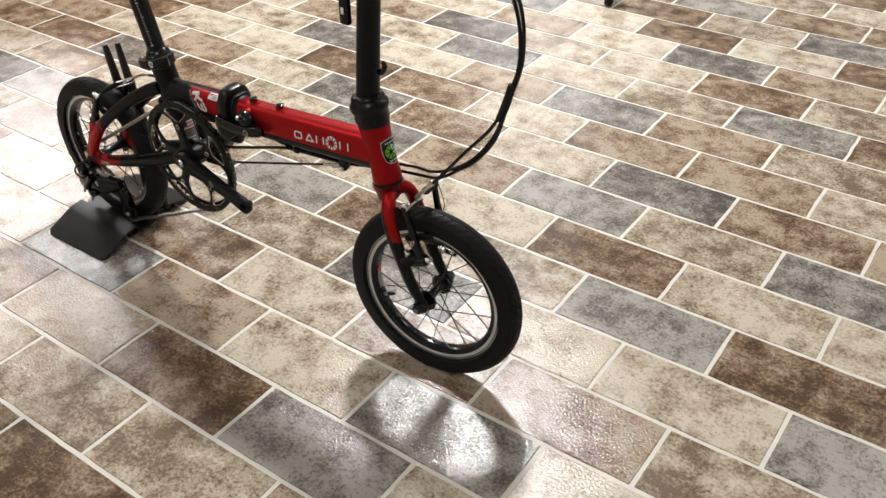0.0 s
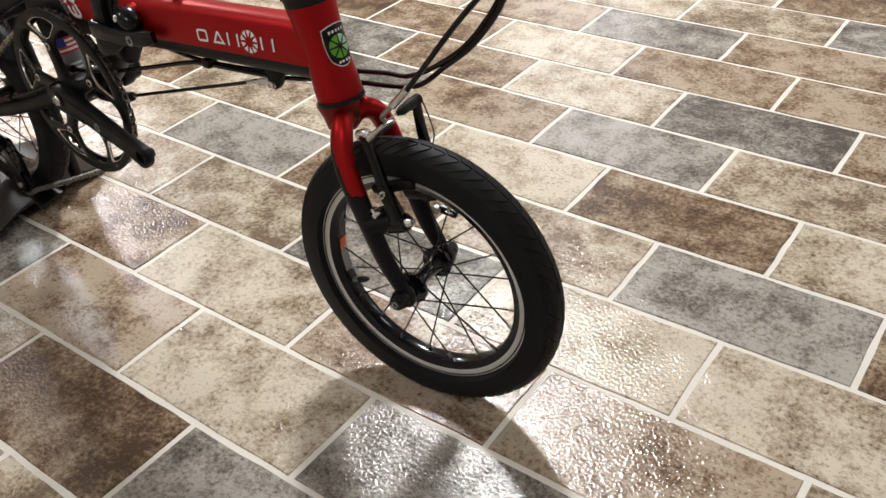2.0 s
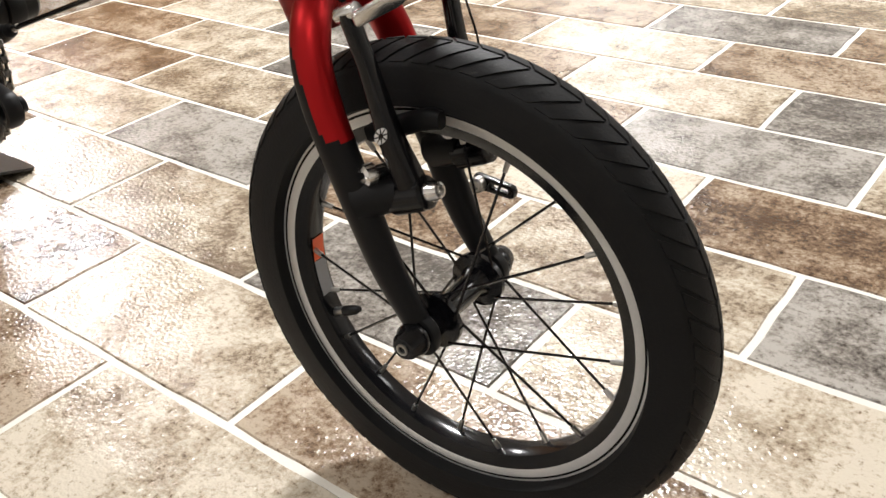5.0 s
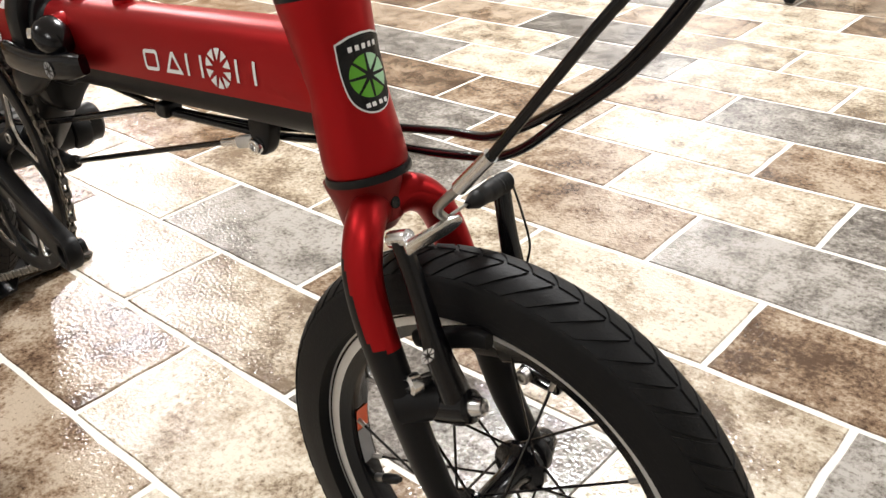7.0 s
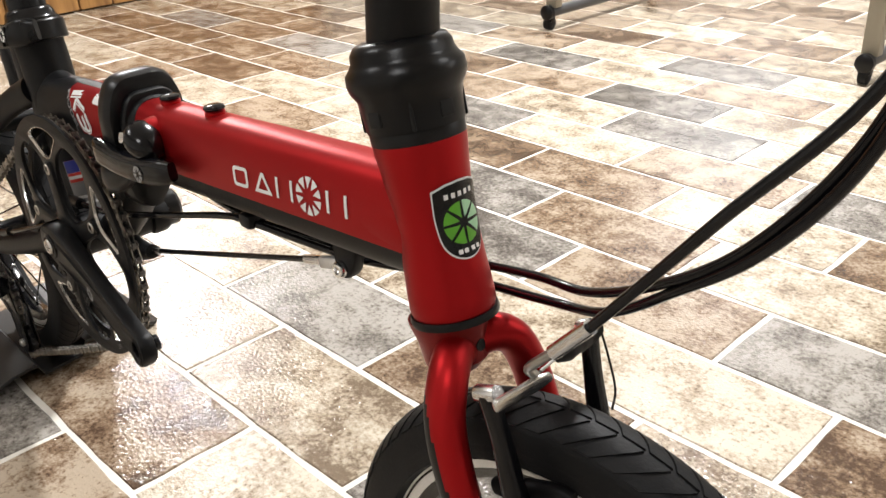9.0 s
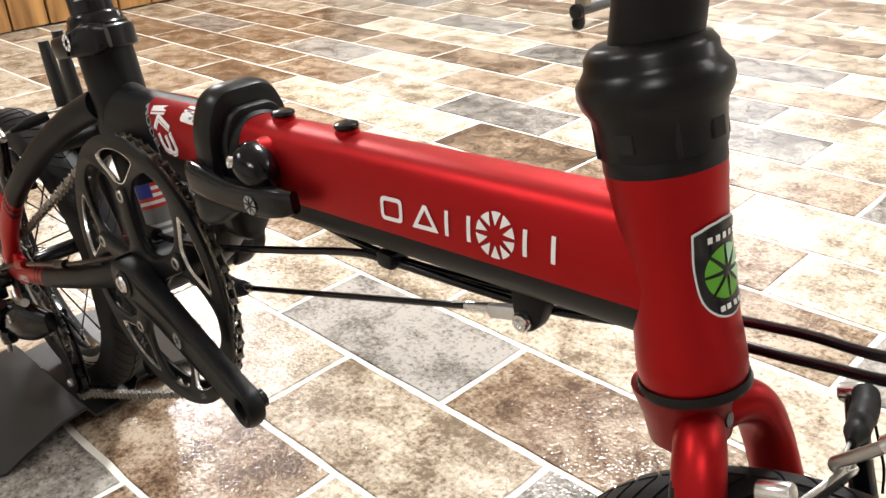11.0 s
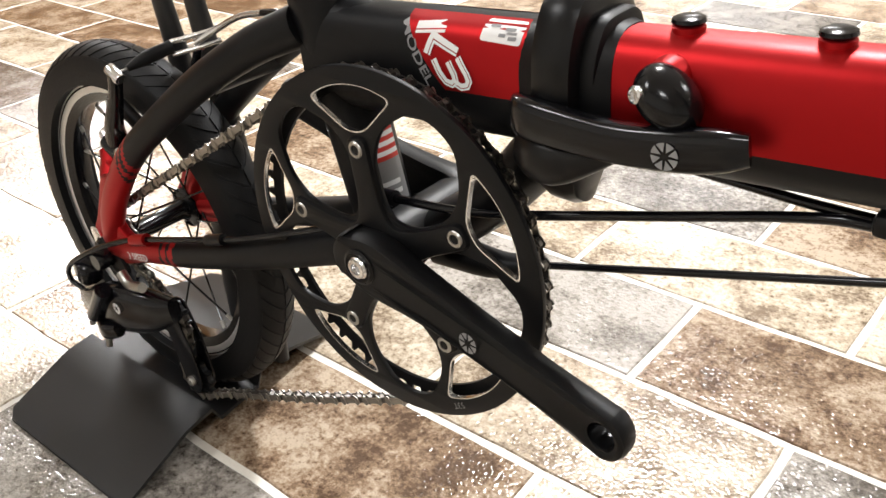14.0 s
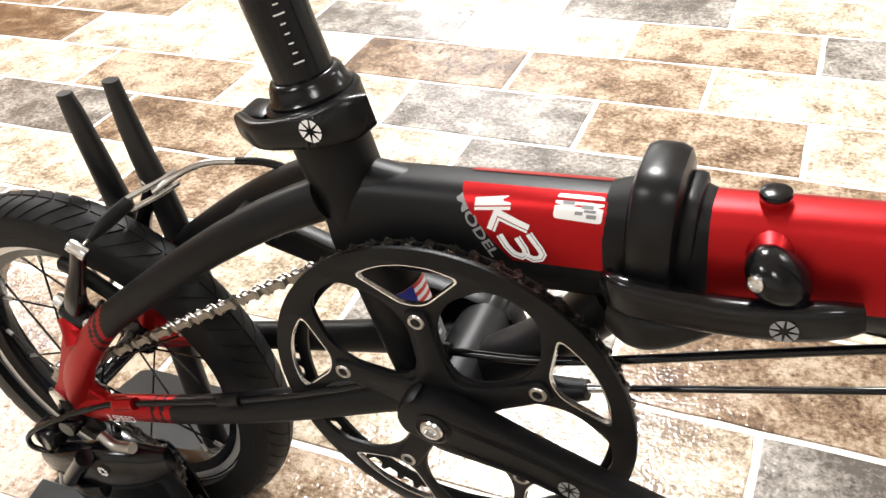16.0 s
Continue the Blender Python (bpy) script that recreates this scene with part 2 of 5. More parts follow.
def sweep(bm, pts, radius, seg=14, n=8, caps=True, side=(0, 1, 0), pick=None, power=2.0):
    """A tube along pts. radius: one number, or a list per point of numbers or pairs (across, along side). Smooth when n > 1."""
    R = radius if isinstance(radius, (list, tuple)) else [radius] * len(pts)
    R = [(r, r) if isinstance(r, (int, float)) else r for r in R]
    rows = [tuple(p) + tuple(r) for p, r in zip(pts, R)]
    rows = spline(rows, n) if n > 1 and len(rows) > 1 else [np.array(r, float) for r in rows]
    S = Vector(side)
    rings = []
    for i, r in enumerate(rows):
        p = Vector(r[:3])
        d = Vector(rows[min(i + 1, len(rows) - 1)][:3]) - Vector(rows[max(i - 1, 0)][:3])
        d.normalize()
        s = S - d * S.dot(d)
        if s.length < 0.05:
            s = Vector((1, 0, 0)) - d * d.x
        s.normalize()
        u = d.cross(s)
        ring = []
        for k in range(seg):
            a = 2 * math.pi * k / seg
            c, q = math.cos(a), math.sin(a)
            c, q = math.copysign(abs(c) ** (2 / power), c), math.copysign(abs(q) ** (2 / power), q)
            ring.append(bm.verts.new(p + u * (r[3] * c) + s * (r[4] * q)))
        rings.append(ring)
    for a, b in zip(rings, rings[1:]):
        for k in range(seg):
            f = bm.faces.new((a[k], a[(k + 1) % seg], b[(k + 1) % seg], b[k]))
            if pick:
                f.material_index = pick(f.calc_center_median(), k / seg)
    if caps:
        for ring in (rings[0], rings[-1]):
            f = bm.faces.new(ring)
            if pick:
                f.material_index = pick(f.calc_center_median(), 0)
    return bm


def lathe(bm, profile, base=(0, 0, 0), axis=(0, 0, 1), seg=32, idx=None):
    """Turns (radius, height) pairs about an axis. idx: a material index per step."""
    q = Vector(axis).normalized().to_track_quat("Z", "Y").to_matrix()
    base = Vector(base)
    rings = []
    for r, h in profile:
        if r < 1e-5:
            rings.append([bm.verts.new(base + q @ Vector((0, 0, h)))])
        else:
            rings.append([bm.verts.new(base + q @ Vector((r * math.cos(2 * math.pi * k / seg), r * math.sin(2 * math.pi * k / seg), h))) for k in range(seg)])
    for i, (a, b) in enumerate(zip(rings, rings[1:])):
        for k in range(seg):
            j = (k + 1) % seg
            vs = ([a[0]] if len(a) == 1 else [a[k], a[j]]) + ([b[0]] if len(b) == 1 else [b[j], b[k]])
            if len(vs) >= 3:
                f = bm.faces.new(vs)
                if idx:
                    f.material_index = idx[i]
    return bm


def solid(profile):
    """Closes a turned profile at both ends."""
    return [(0, profile[0][1])] + list(profile) + [(0, profile[-1][1])]


def box(bm, c, size, bevel=0.0, rot=None, seg=2):
    got = bmesh.ops.create_cube(bm, size=1, matrix=Matrix.Translation(c) @ (rot.to_4x4() if rot else Matrix.Identity(4)) @ Matrix.Diagonal((*size, 1)))
    if bevel:
        es = list({e for v in got["verts"] for e in v.link_edges})
        bmesh.ops.bevel(bm, geom=es, offset=bevel, segments=seg, profile=0.5, affect="EDGES")
    return bm


def rounded(pts, r, n=4):
    """A closed outline with its corners rounded. r: one radius, or one per corner."""
    out, m = [], len(pts)
    for i in range(m):
        p, a, b = Vector(pts[i]), Vector(pts[i - 1]), Vector(pts[(i + 1) % m])
        rr = r[i] if isinstance(r, (list, tuple)) else r
        da, db = (a - p), (b - p)
        t = min(rr, 0.45 * da.length, 0.45 * db.length)
        s, e = p + da.normalized() * t, p + db.normalized() * t
        for k in range(n + 1):
            u = k / n
            out.append(tuple((1 - u) ** 2 * s + 2 * u * (1 - u) * p + u * u * e))
    return out


def plate(outlines, thick, bevel=0.0, name="plate"):
    """A flat plate in local x, y with rounded edges; the outlines after the first are holes. Returns a mesh, thickness along z."""
    cu = bpy.data.curves.new(name, "CURVE")
    cu.dimensions, cu.fill_mode, cu.extrude, cu.bevel_depth, cu.bevel_resolution, cu.offset = "2D", "BOTH", thick / 2 - bevel, bevel, 1, -bevel
    for o in outlines:
        sp = cu.splines.new("POLY")
        sp.points.add(len(o) - 1)
        for p, q in zip(sp.points, o):
            p.co = (q[0], q[1], 0, 1)
        sp.use_cyclic_u = True
    tmp = bpy.data.objects.new("tmp_plate", cu)
    scene.collection.objects.link(tmp)
    dg = bpy.context.evaluated_depsgraph_get()
    me = bpy.data.meshes.new_from_object(tmp.evaluated_get(dg))
    bpy.data.objects.remove(tmp)
    bpy.data.curves.remove(cu)
    me.materials.clear()
    return me


def plate_bm(outlines, thick, m=None, bevel=0.0, bm=None):
    me = plate(outlines, thick, bevel)
    one = bmesh.new()
    one.from_mesh(me)
    bmesh.ops.remove_doubles(one, verts=one.verts, dist=1e-6)
    if m is not None:
        bmesh.ops.transform(one, matrix=m, verts=one.verts)
    if bm is not None:
        one.to_mesh(me)
        one.free()
        bm.from_mesh(me)
        one = bm
    bpy.data.meshes.remove(me)
    return one


def bike_plane(y, x=0.0, z=0.0, turn=0.0):
    """Local x, y of a plate onto the bicycle's x, z; its outer face looks to -y."""
    return Matrix.Translation((x, y, z)) @ Matrix.Rotation(radians(90), 4, "X") @ Matrix.Rotation(radians(turn), 4, "Z")


def arc(cx, cy, r, a0, a1, n):
    return [(cx + r * math.cos(radians(a0 + (a1 - a0) * k / n)), cy + r * math.sin(radians(a0 + (a1 - a0) * k / n))) for k in range(n + 1)]


def text_mesh(body, size, shear=0.0, bold=0.0):
    cu = bpy.data.curves.new("writing", "FONT")
    cu.body, cu.size, cu.shear, cu.align_x, cu.align_y, cu.offset = body, size, shear, "CENTER", "CENTER", bold
    tmp = bpy.data.objects.new("tmp_text", cu)
    scene.collection.objects.link(tmp)
    me = bpy.data.meshes.new_from_object(tmp.evaluated_get(bpy.context.evaluated_depsgraph_get()))
    bpy.data.objects.remove(tmp)
    me.materials.clear()
    bm = bmesh.new()
    bm.from_mesh(me)
    return bm


def segments(bm, m, r0=0.25, r1=1.0, n=8, gap=0.16, pick=None, only=None):
    """The emblem of a sliced disc: wedges round a hub, in a plane; m places and scales it."""
    for k in (range(n) if only is None else [only]):
        a0, a1 = 2 * math.pi * (k + gap / 2) / n, 2 * math.pi * (k + 1 - gap / 2) / n
        mid = (a0 + a1) / 2
        vs = [bm.verts.new(m @ Vector((r0 * math.cos(mid), r0 * math.sin(mid), 0)))]
        vs += [bm.verts.new(m @ Vector((r1 * math.cos(a0 + (a1 - a0) * j / 4), r1 * math.sin(a0 + (a1 - a0) * j / 4), 0))) for j in range(5)]
        f = bm.faces.new(vs)
        if pick:
            f.material_index = pick(k)
    return bm


# ---- the shop: walls, ceiling, lamps ----
def slab(name, c, size, mat, label=""):
    bm = bmesh.new()
    box(bm, c, size)
    ob = part(name, bm, mat)
    return tagged(ob, label, "", "", "structure")


X0, X1, Y0, Y1 = -7.5, 4.5, -3.5, 9.0
# Unseen ceiling and walls, added to close the room for floor reflections.
slab("ceiling", ((X0 + X1) / 2, (Y0 + Y1) / 2, CEIL + 0.05), (X1 - X0, Y1 - Y0, 0.1), CEILM, "plain white ceiling, unseen, added for the floor's reflections")
slab("wall_east", (X1 + 0.05, (Y0 + Y1) / 2, CEIL / 2), (0.1, Y1 - Y0, CEIL), WALLM, "plain white wall, unseen, added to enclose the room")
slab("wall_west", (X0 - 0.05, (Y0 + Y1) / 2, CEIL / 2), (0.1, Y1 - Y0, CEIL), WALLM, "plain white wall, unseen, added to enclose the room")
slab("wall_south", ((X0 + X1) / 2, Y0 - 0.05, CEIL / 2), (X1 - X0 + 0.2, 0.1, CEIL), WALLM, "plain white wall, unseen, added to enclose the room")
slab("wall_north", ((X0 + X1) / 2, Y1 + 0.05, CEIL / 2), (X1 - X0 + 0.2, 0.1, CEIL), WALLM, "plain white wall, unseen, added to enclose the room")
for lx, ly, w, d, power in LAMPS:
    la = bpy.data.lights.new("ceiling_or_fill_light", "AREA")
    la.shape, la.size, la.size_y, la.energy, la.color = "RECTANGLE", w, d, power, (0.99, 0.985, 0.985)
    lo = new("ceiling_or_fill_light", la)
    lo.location = (lx, ly, CEIL - 0.055)
    lamp = thing("ceiling_or_fill_lamp", "white flat panel lamp assumed on the ceiling, out of view, some added as fill", "lamp", (lx, ly, CEIL), "ceiling lamps")
    bm = bmesh.new()
    box(bm, (lx, ly, CEIL - 0.024), (w + 0.06, d + 0.06, 0.044), 0.006)
    part("housing", bm, CEILM, lamp)

# knotty pine counter front far behind the bicycle, board by board
counter = part("wall_wood", box(bmesh.new(), (-2.575, 0.55, 0.45), (0.09, 3.2, 0.9)), surface("counter_core", (0.10, 0.05, 0.02), 0.7))
tagged(counter, "low wall clad with knotty pine boards", "", "", "structure")
bm = bmesh.new()
box(bm, (0, 0, 0), (0.022, 0.122, 0.88), 0.006)
board = finish(bm, WOOD, "plank")
for i in range(24):
    part("plank", board, None, counter, at=pose(-2.52 + 0.003 * (i % 2), -0.95 + 0.128 * i, 0.445))


def display_rack(x, y, length):
    """The foot end of a wheeled display rack: square post, round foot tube, castors."""
    rack = thing("display_rack", "grey steel display rack on small black castors", "rack", (x, y, 0), "display racks")
    part("foot_tube", sweep(bmesh.new(), [(x, y - 0.01, 0.052), (x, y + length, 0.052)], 0.016, 16, 1), RACKM, rack)
    for yy in (y, y + length):
        cst = part("castor", lathe(bmesh.new(), solid([(0.016, -0.011), (0.020, -0.009), (0.020, 0.009), (0.016, 0.011)]), (x, yy, 0.0205), (1, 0, 0), 18), RUBBER, rack)
        part("fork", box(bmesh.new(), (x, yy, 0.034), (0.03, 0.022, 0.020), 0.004), PLASTIC, cst)
        part("end_cap", lathe(bmesh.new(), solid([(0.014, -0.02), (0.022, -0.015), (0.022, 0.0)]), (x, yy + (-0.002 if yy == y else 0.02), 0.052), (0, 1, 0), 18), PLASTIC, rack)
    part("post", box(bmesh.new(), (x, y + 0.02, 0.70), (0.04, 0.03, 1.27), 0.003), POSTM, rack)
    part("post", box(bmesh.new(), (x, y + length - 0.02, 0.70), (0.04, 0.03, 1.27), 0.003), POSTM, rack)
    return rack


display_rack(-0.01, 1.80, 0.55)
display_rack(-0.95, 1.80, 0.55)


# ---- the bicycle ----
bike = thing("folding_bicycle", "red and black folding bicycle with small wheels on a stand", "bicycle", (0.09, 0, 0))
FRONT = Vector((0.547, 0, 0.1800))
REAR = Vector((-0.338, 0.006, 0.1890))
BB = Vector((-0.008, 0, 0.2925))
AX = Vector((-0.222, 0, 1)).normalized()      # steering axis
HB = Vector((0.4560, 0, 0.381))               # foot of the head tube
ZC = lambda x: 0.4212 + 0.07 * (x - 0.278)      # centre line of the main tube
TH, TW, TP = 0.0325, 0.0215, 2.7             # main tube: half height, half width, squareness


def tube_side(h):
    """How far the tube's flank stands out at height h from its centre line."""
    return TW * max(0.0, 1 - (abs(h) / TH) ** TP) ** (1 / TP)


def main_tube(x0, x1, pick, mats, name, label):
    bm = bmesh.new()
    hs = [TH * math.sin(math.pi * (k / 24 - 0.5)) for k in range(25)]
    hs = sorted(set(hs + [-0.0115, -0.0125, 0.012]))
    ring = [(tube_side(h), h) for h in hs] + [(-tube_side(h), h) for h in reversed(hs[1:-1])]
    rows = []
    n = 40
    for i in range(n + 1):
        x = x0 + (x1 - x0) * i / n
        rows.append([bm.verts.new((x, y, ZC(x) + h)) for y, h in ring])
    m = len(ring)
    for a, b in zip(rows, rows[1:]):
        for k in range(m):
            f = bm.faces.new((a[k], a[(k + 1) % m], b[(k + 1) % m], b[k]))
            f.material_index = pick(f.calc_center_median())
    bm.faces.new(rows[0]), bm.faces.new(rows[-1])
    return part(name, bm, mats, bike, label)


main_tube(0.129, 0.445, lambda c: 1 if c.z - ZC(c.x) < -0.012 or c.x < 0.1315 else 0, [RED, BLACK], "main_tube", "satin red front tube with a black underside")
main_tube(-0.075, 0.100, lambda c: 1, [RED, BLACK], "main_tube", "matt black rear tube")


def on_flank(bm, s=-1, lift=0.0005):
    """Lays flat artwork drawn in x, h (height from the tube's centre line) onto the tube's flank."""
    bmesh.ops.triangulate(bm, faces=bm.faces)
    for _ in range(2):
        bmesh.ops.subdivide_edges(bm, edges=[e for e in bm.edges if e.calc_length() > 0.004], cuts=1)
        bmesh.ops.triangulate(bm, faces=bm.faces)
    for v in bm.verts:
        x, h = v.co.x, v.co.y
        v.co = (x, s * (tube_side(h) + lift), ZC(x) + h)
    return bm


def shape(bm, pts):
    bm.faces.new([bm.verts.new((p[0], p[1], 0)) for p in pts])
    return bm


def flat(outlines):
    """A flat face with holes, in x, y."""
    return plate_bm(outlines, 0.0)


def stroke(bm, a, b, w):
    a, b = Vector((*a, 0)), Vector((*b, 0))
    d = (b - a).normalized()
    n = Vector((-d.y, d.x, 0)) * (w / 2)
    bm.faces.new([bm.verts.new(p) for p in (a - n, b - n, b + n, a + n)])
    return bm


# red field on the rear tube: slanted rear edge, black below
bm = bmesh.new()
for i in range(20):
    h0, h1 = -0.0045 + (TH - 0.0003 + 0.0045) * i / 20, -0.0045 + (TH - 0.0003 + 0.0045) * (i + 1) / 20
    e = lambda h: 0.034 - 0.032 * ((h + 0.0045) / (TH + 0.0045)) ** 0.9
    for k in range(12):
        u0, u1 = k / 12, (k + 1) / 12
        shape(bm, [(e(h0) + (0.082 - e(h0)) * u0, h0), (e(h0) + (0.082 - e(h0)) * u1, h0), (e(h1) + (0.082 - e(h1)) * u1, h1), (e(h1) + (0.082 - e(h1)) * u0, h1)])
bmesh.ops.remove_doubles(bm, verts=bm.verts, dist=1e-6)
far = bm.copy()
for b_, s_ in ((bm, -1), (far, 1)):
    for v in b_.verts:
        x, h = v.co.x, v.co.y
        v.co = (x, s_ * (tube_side(h) + 0.0004), ZC(x) + h + 0.0004 * h / TH)
    part("red_field", b_, RED, bike, "satin red painted field")

# white maker's mark on the front tube as plain shapes, rising a little along the tube
rise = lambda x, h: (x - 0.0015, h - 0.0045 + (x - 0.27) * 0.022)


def mark(strokes, label="white printed mark", w=0.0026, mat=None):
    bm = bmesh.new()
    for a_, b_ in strokes:
        stroke(bm, rise(*a_), rise(*b_), w)
    part("mark", on_flank(bm), mat or WHITE, bike, label)


bm = flat([rounded([rise(*q) for q in ((0.2735, 0), (0.2910, 0), (0.2910, 0.0142), (0.2735, 0.0142))], 0.0035), rounded([rise(*q) for q in ((0.2760, 0.0025), (0.2885, 0.0025), (0.2885, 0.0117), (0.2760, 0.0117))], 0.0018)])
part("mark", on_flank(bm), WHITE, bike, "white printed rounded frame")
bm = flat([[rise(*q) for q in ((0.2985, 0), (0.3185, 0), (0.3098, 0.0142), (0.3072, 0.0142))], [rise(*q) for q in ((0.3030, 0.0026), (0.3140, 0.0026), (0.3085, 0.0114))]])
part("mark", on_flank(bm), WHITE, bike, "white printed pointed frame")
for x_ in (0.3245, 0.3400, 0.3765, 0.3935):
    mark([((x_, 0.0), (x_, 0.0142))], "white printed bar")
for k in range(10):
    bm = segments(bmesh.new(), Matrix.Translation((*rise(0.3577, 0.0071), 0)) @ Matrix.Diagonal((0.0125, 0.0125, 1, 1)), 0.42, 1.0, 10, 0.22, only=k)
    part("mark", on_flank(bm), WHITE, bike, "white printed wedge of a sliced disc")


def strip(pts, w, off=0.0):
    """A flat band of even width along a bent line, mitred at its corners."""
    bm = bmesh.new()
    ps = [Vector(p) for p in pts]
    pairs = []
    for i, p in enumerate(ps):
        d0 = (p - ps[i - 1]).normalized() if i else None
        d1 = (ps[i + 1] - p).normalized() if i + 1 < len(ps) else None
        d = ((d0 or d1) + (d1 or d0)).normalized()
        n = Vector((-d.y, d.x))
        k = 1 / max(0.5, abs(n.dot(Vector((-(d1 or d0).y, (d1 or d0).x)))))
        pairs.append([bm.verts.new((*(p + n * k * (off + s_ * w / 2)), 0)) for s_ in (-1, 1)])
    for a_, b_ in zip(pairs, pairs[1:]):
        bm.faces.new((a_[0], b_[0], b_[1], a_[1]))
    return bm


# striped white letter and digit, and a grey word, by the rear edge of the red field
for n_, (pts, w_) in enumerate((([(0.0122, 0.0262), (0.0318, 0.0278)], 0.0056), ([(0.0222, 0.0140), (0.0252, 0.0228), (0.0427, 0.0166)], 0.0050),
                                ([(0.0270, 0.0116), (0.0311, 0.0046), (0.0350, 0.0004), (0.0392, -0.0008), (0.0416, 0.0016), (0.0408, 0.0046), (0.0367, 0.0111)], 0.0040),
                                ([(0.0412, 0.0004), (0.0456, -0.0015), (0.0493, -0.0006), (0.0507, 0.0022), (0.0492, 0.0056), (0.0431, 0.0140)], 0.0040))):
    for off, width in ((0.17, 0.60), (-0.37, 0.26)):
        part("mark", on_flank(strip(pts, w_ * width, w_ * off), lift=0.0009 + 0.0002 * (n_ % 2)), WHITE, bike, "white printed stripe")
bm = text_mesh("MODEL", 0.0100, bold=0.0002)
lo_ = Vector((min(v.co.x for v in bm.verts), min(v.co.y for v in bm.verts)))
hi_ = Vector((max(v.co.x for v in bm.verts), max(v.co.y for v in bm.verts)))
bmesh.ops.transform(bm, matrix=Matrix.Translation((0.0012, 0.0280, 0)) @ Matrix.Rotation(radians(-57), 4, "Z") @ Matrix.Diagonal((0.0385 / (hi_.x - lo_.x), 0.0058 / (hi_.y - lo_.y), 1, 1)) @ Matrix.Translation((-lo_.x, -lo_.y, 0)), verts=bm.verts)
part("writing", on_flank(bm), GREY, bike, "grey printed word")

# white price sticker with plain bars
bm = flat([rounded([(0.055, 0.0235), (0.080, 0.0225), (0.080, 0.0318), (0.055, 0.0320)], 0.002)])
st = part("sticker", on_flank(bm, lift=0.0009), WHITE, bike, "white paper sticker with dark print")
for k, (x_, h_, w_, t_) in enumerate(((0.062, 0.0300, 0.006, 0.0010), (0.072, 0.0290, 0.006, 0.0012), (0.068, 0.0265, 0.004, 0.0014), (0.0745, 0.0255, 0.005, 0.0016), (0.0735, 0.0275, 0.006, 0.0010))):
    part("print_bar", on_flank(stroke(bmesh.new(), (x_ - w_ / 2, h_), (x_ + w_ / 2, h_), t_), lift=0.0013), GREY, st)

# studs on top of the tube
for sx in (0.158, 0.2215):
    zt = ZC(sx) + TH - 0.0005
    stud = part("stud", lathe(bmesh.new(), solid([(0.0075, -0.003), (0.0075, 0.0025), (0.0062, 0.0035)]), (sx, 0, zt), (-0.07, 0, 1), 20), RED, bike)
    part("cap", lathe(bmesh.new(), solid([(0.0070, 0.0034), (0.0078, 0.0045), (0.0074, 0.0062), (0.005, 0.0072)]), (sx, 0, zt), (-0.07, 0, 1), 20), GLOSS, stud)

# hinge in the middle of the frame: two thick flanges, latch lever, dome nut
fl = rounded([(-0.026, -0.050), (-0.012, -0.060), (-0.002, -0.060), (0.006, -0.048), (0.022, -0.034), (0.033, 0.0), (0.034, 0.030), (0.022, 0.056), (-0.022, 0.056), (-0.034, 0.030), (-0.034, 0.0)], 0.014, 5)
yz = lambda x: Matrix.Translation((x, 0, ZC(x))) @ Matrix(((0, 0, 1, 0), (1, 0, 0, 0), (0, 1, 0, 0), (0, 0, 0, 1)))
part("hinge_flange", plate_bm([[(a, b * (0.94 if b > 0 else 1.0)) for a, b in fl]], 0.0245, yz(0.1058), 0.007), PLASTIC, bike, "matt black hinge flange")
part("hinge_flange", plate_bm([[(a * 0.76, b * (0.70 if b > 0 else 0.62)) for a, b in fl]], 0.010, yz(0.1210), 0.003), BLACK, bike, "matt black hinge flange")
part("hinge_neck", sweep(bmesh.new(), [(0.082, 0, ZC(0.082)), (0.094, 0, ZC(0.094))], [(0.0330, 0.0222), (0.036, 0.026)], 32, 1, power=2.5), BLACK, bike)
part("hinge_neck", sweep(bmesh.new(), [(0.1245, 0, ZC(0.1245)), (0.1330, 0, ZC(0.1330))], [(0.036, 0.026), (0.0330, 0.0222)], 32, 1, power=2.5), BLACK, bike)
lev = bmesh.new()
sweep(lev, [(0.091, -0.031, 0.4045), (0.100, -0.038, 0.4050), (0.120, -0.0395, 0.4045), (0.150, -0.0395, 0.4045), (0.178, -0.0385, 0.4075), (0.197, -0.0360, 0.4105), (0.2085, -0.0330, 0.4125)],
      [(0.0085, 0.004), (0.0105, 0.0058), (0.0105, 0.0062), (0.0098, 0.0062), (0.0102, 0.0062), (0.0095, 0.0055), (0.0070, 0.004)], 20, 6, power=3.4)
lever = part("latch_lever", lev, GLOSS, bike, "glossy black hinge latch lever")
bm = segments(bmesh.new(), Matrix.Translation((0.1765, -0.0452, 0.4062)) @ Matrix.Rotation(radians(90), 4, "X") @ Matrix.Diagonal((0.0064, 0.0064, 1, 1)), 0.3)
part("emblem", bm, GREY, lever, "grey printed sliced disc")
bm = bmesh.new()
sweep(bm, [(0.090, -0.027, 0.3830), (0.104, -0.033, 0.3825), (0.118, -0.034, 0.3845), (0.142, -0.033, 0.3935)], [(0.0105, 0.008), (0.0125, 0.0095), (0.0105, 0.0085), (0.0040, 0.005)], 18, 5, power=3)
part("latch_base", bm, PLASTIC, bike)
part("latch_boss", lathe(bmesh.new(), [(0.0, 0.009), (0.007, 0.008), (0.0100, 0.003), (0.0135, -0.006)], (0.1600, -0.0195, 0.4290), (0, -1, 0.40), 24), RED, bike)
bm = bmesh.new()
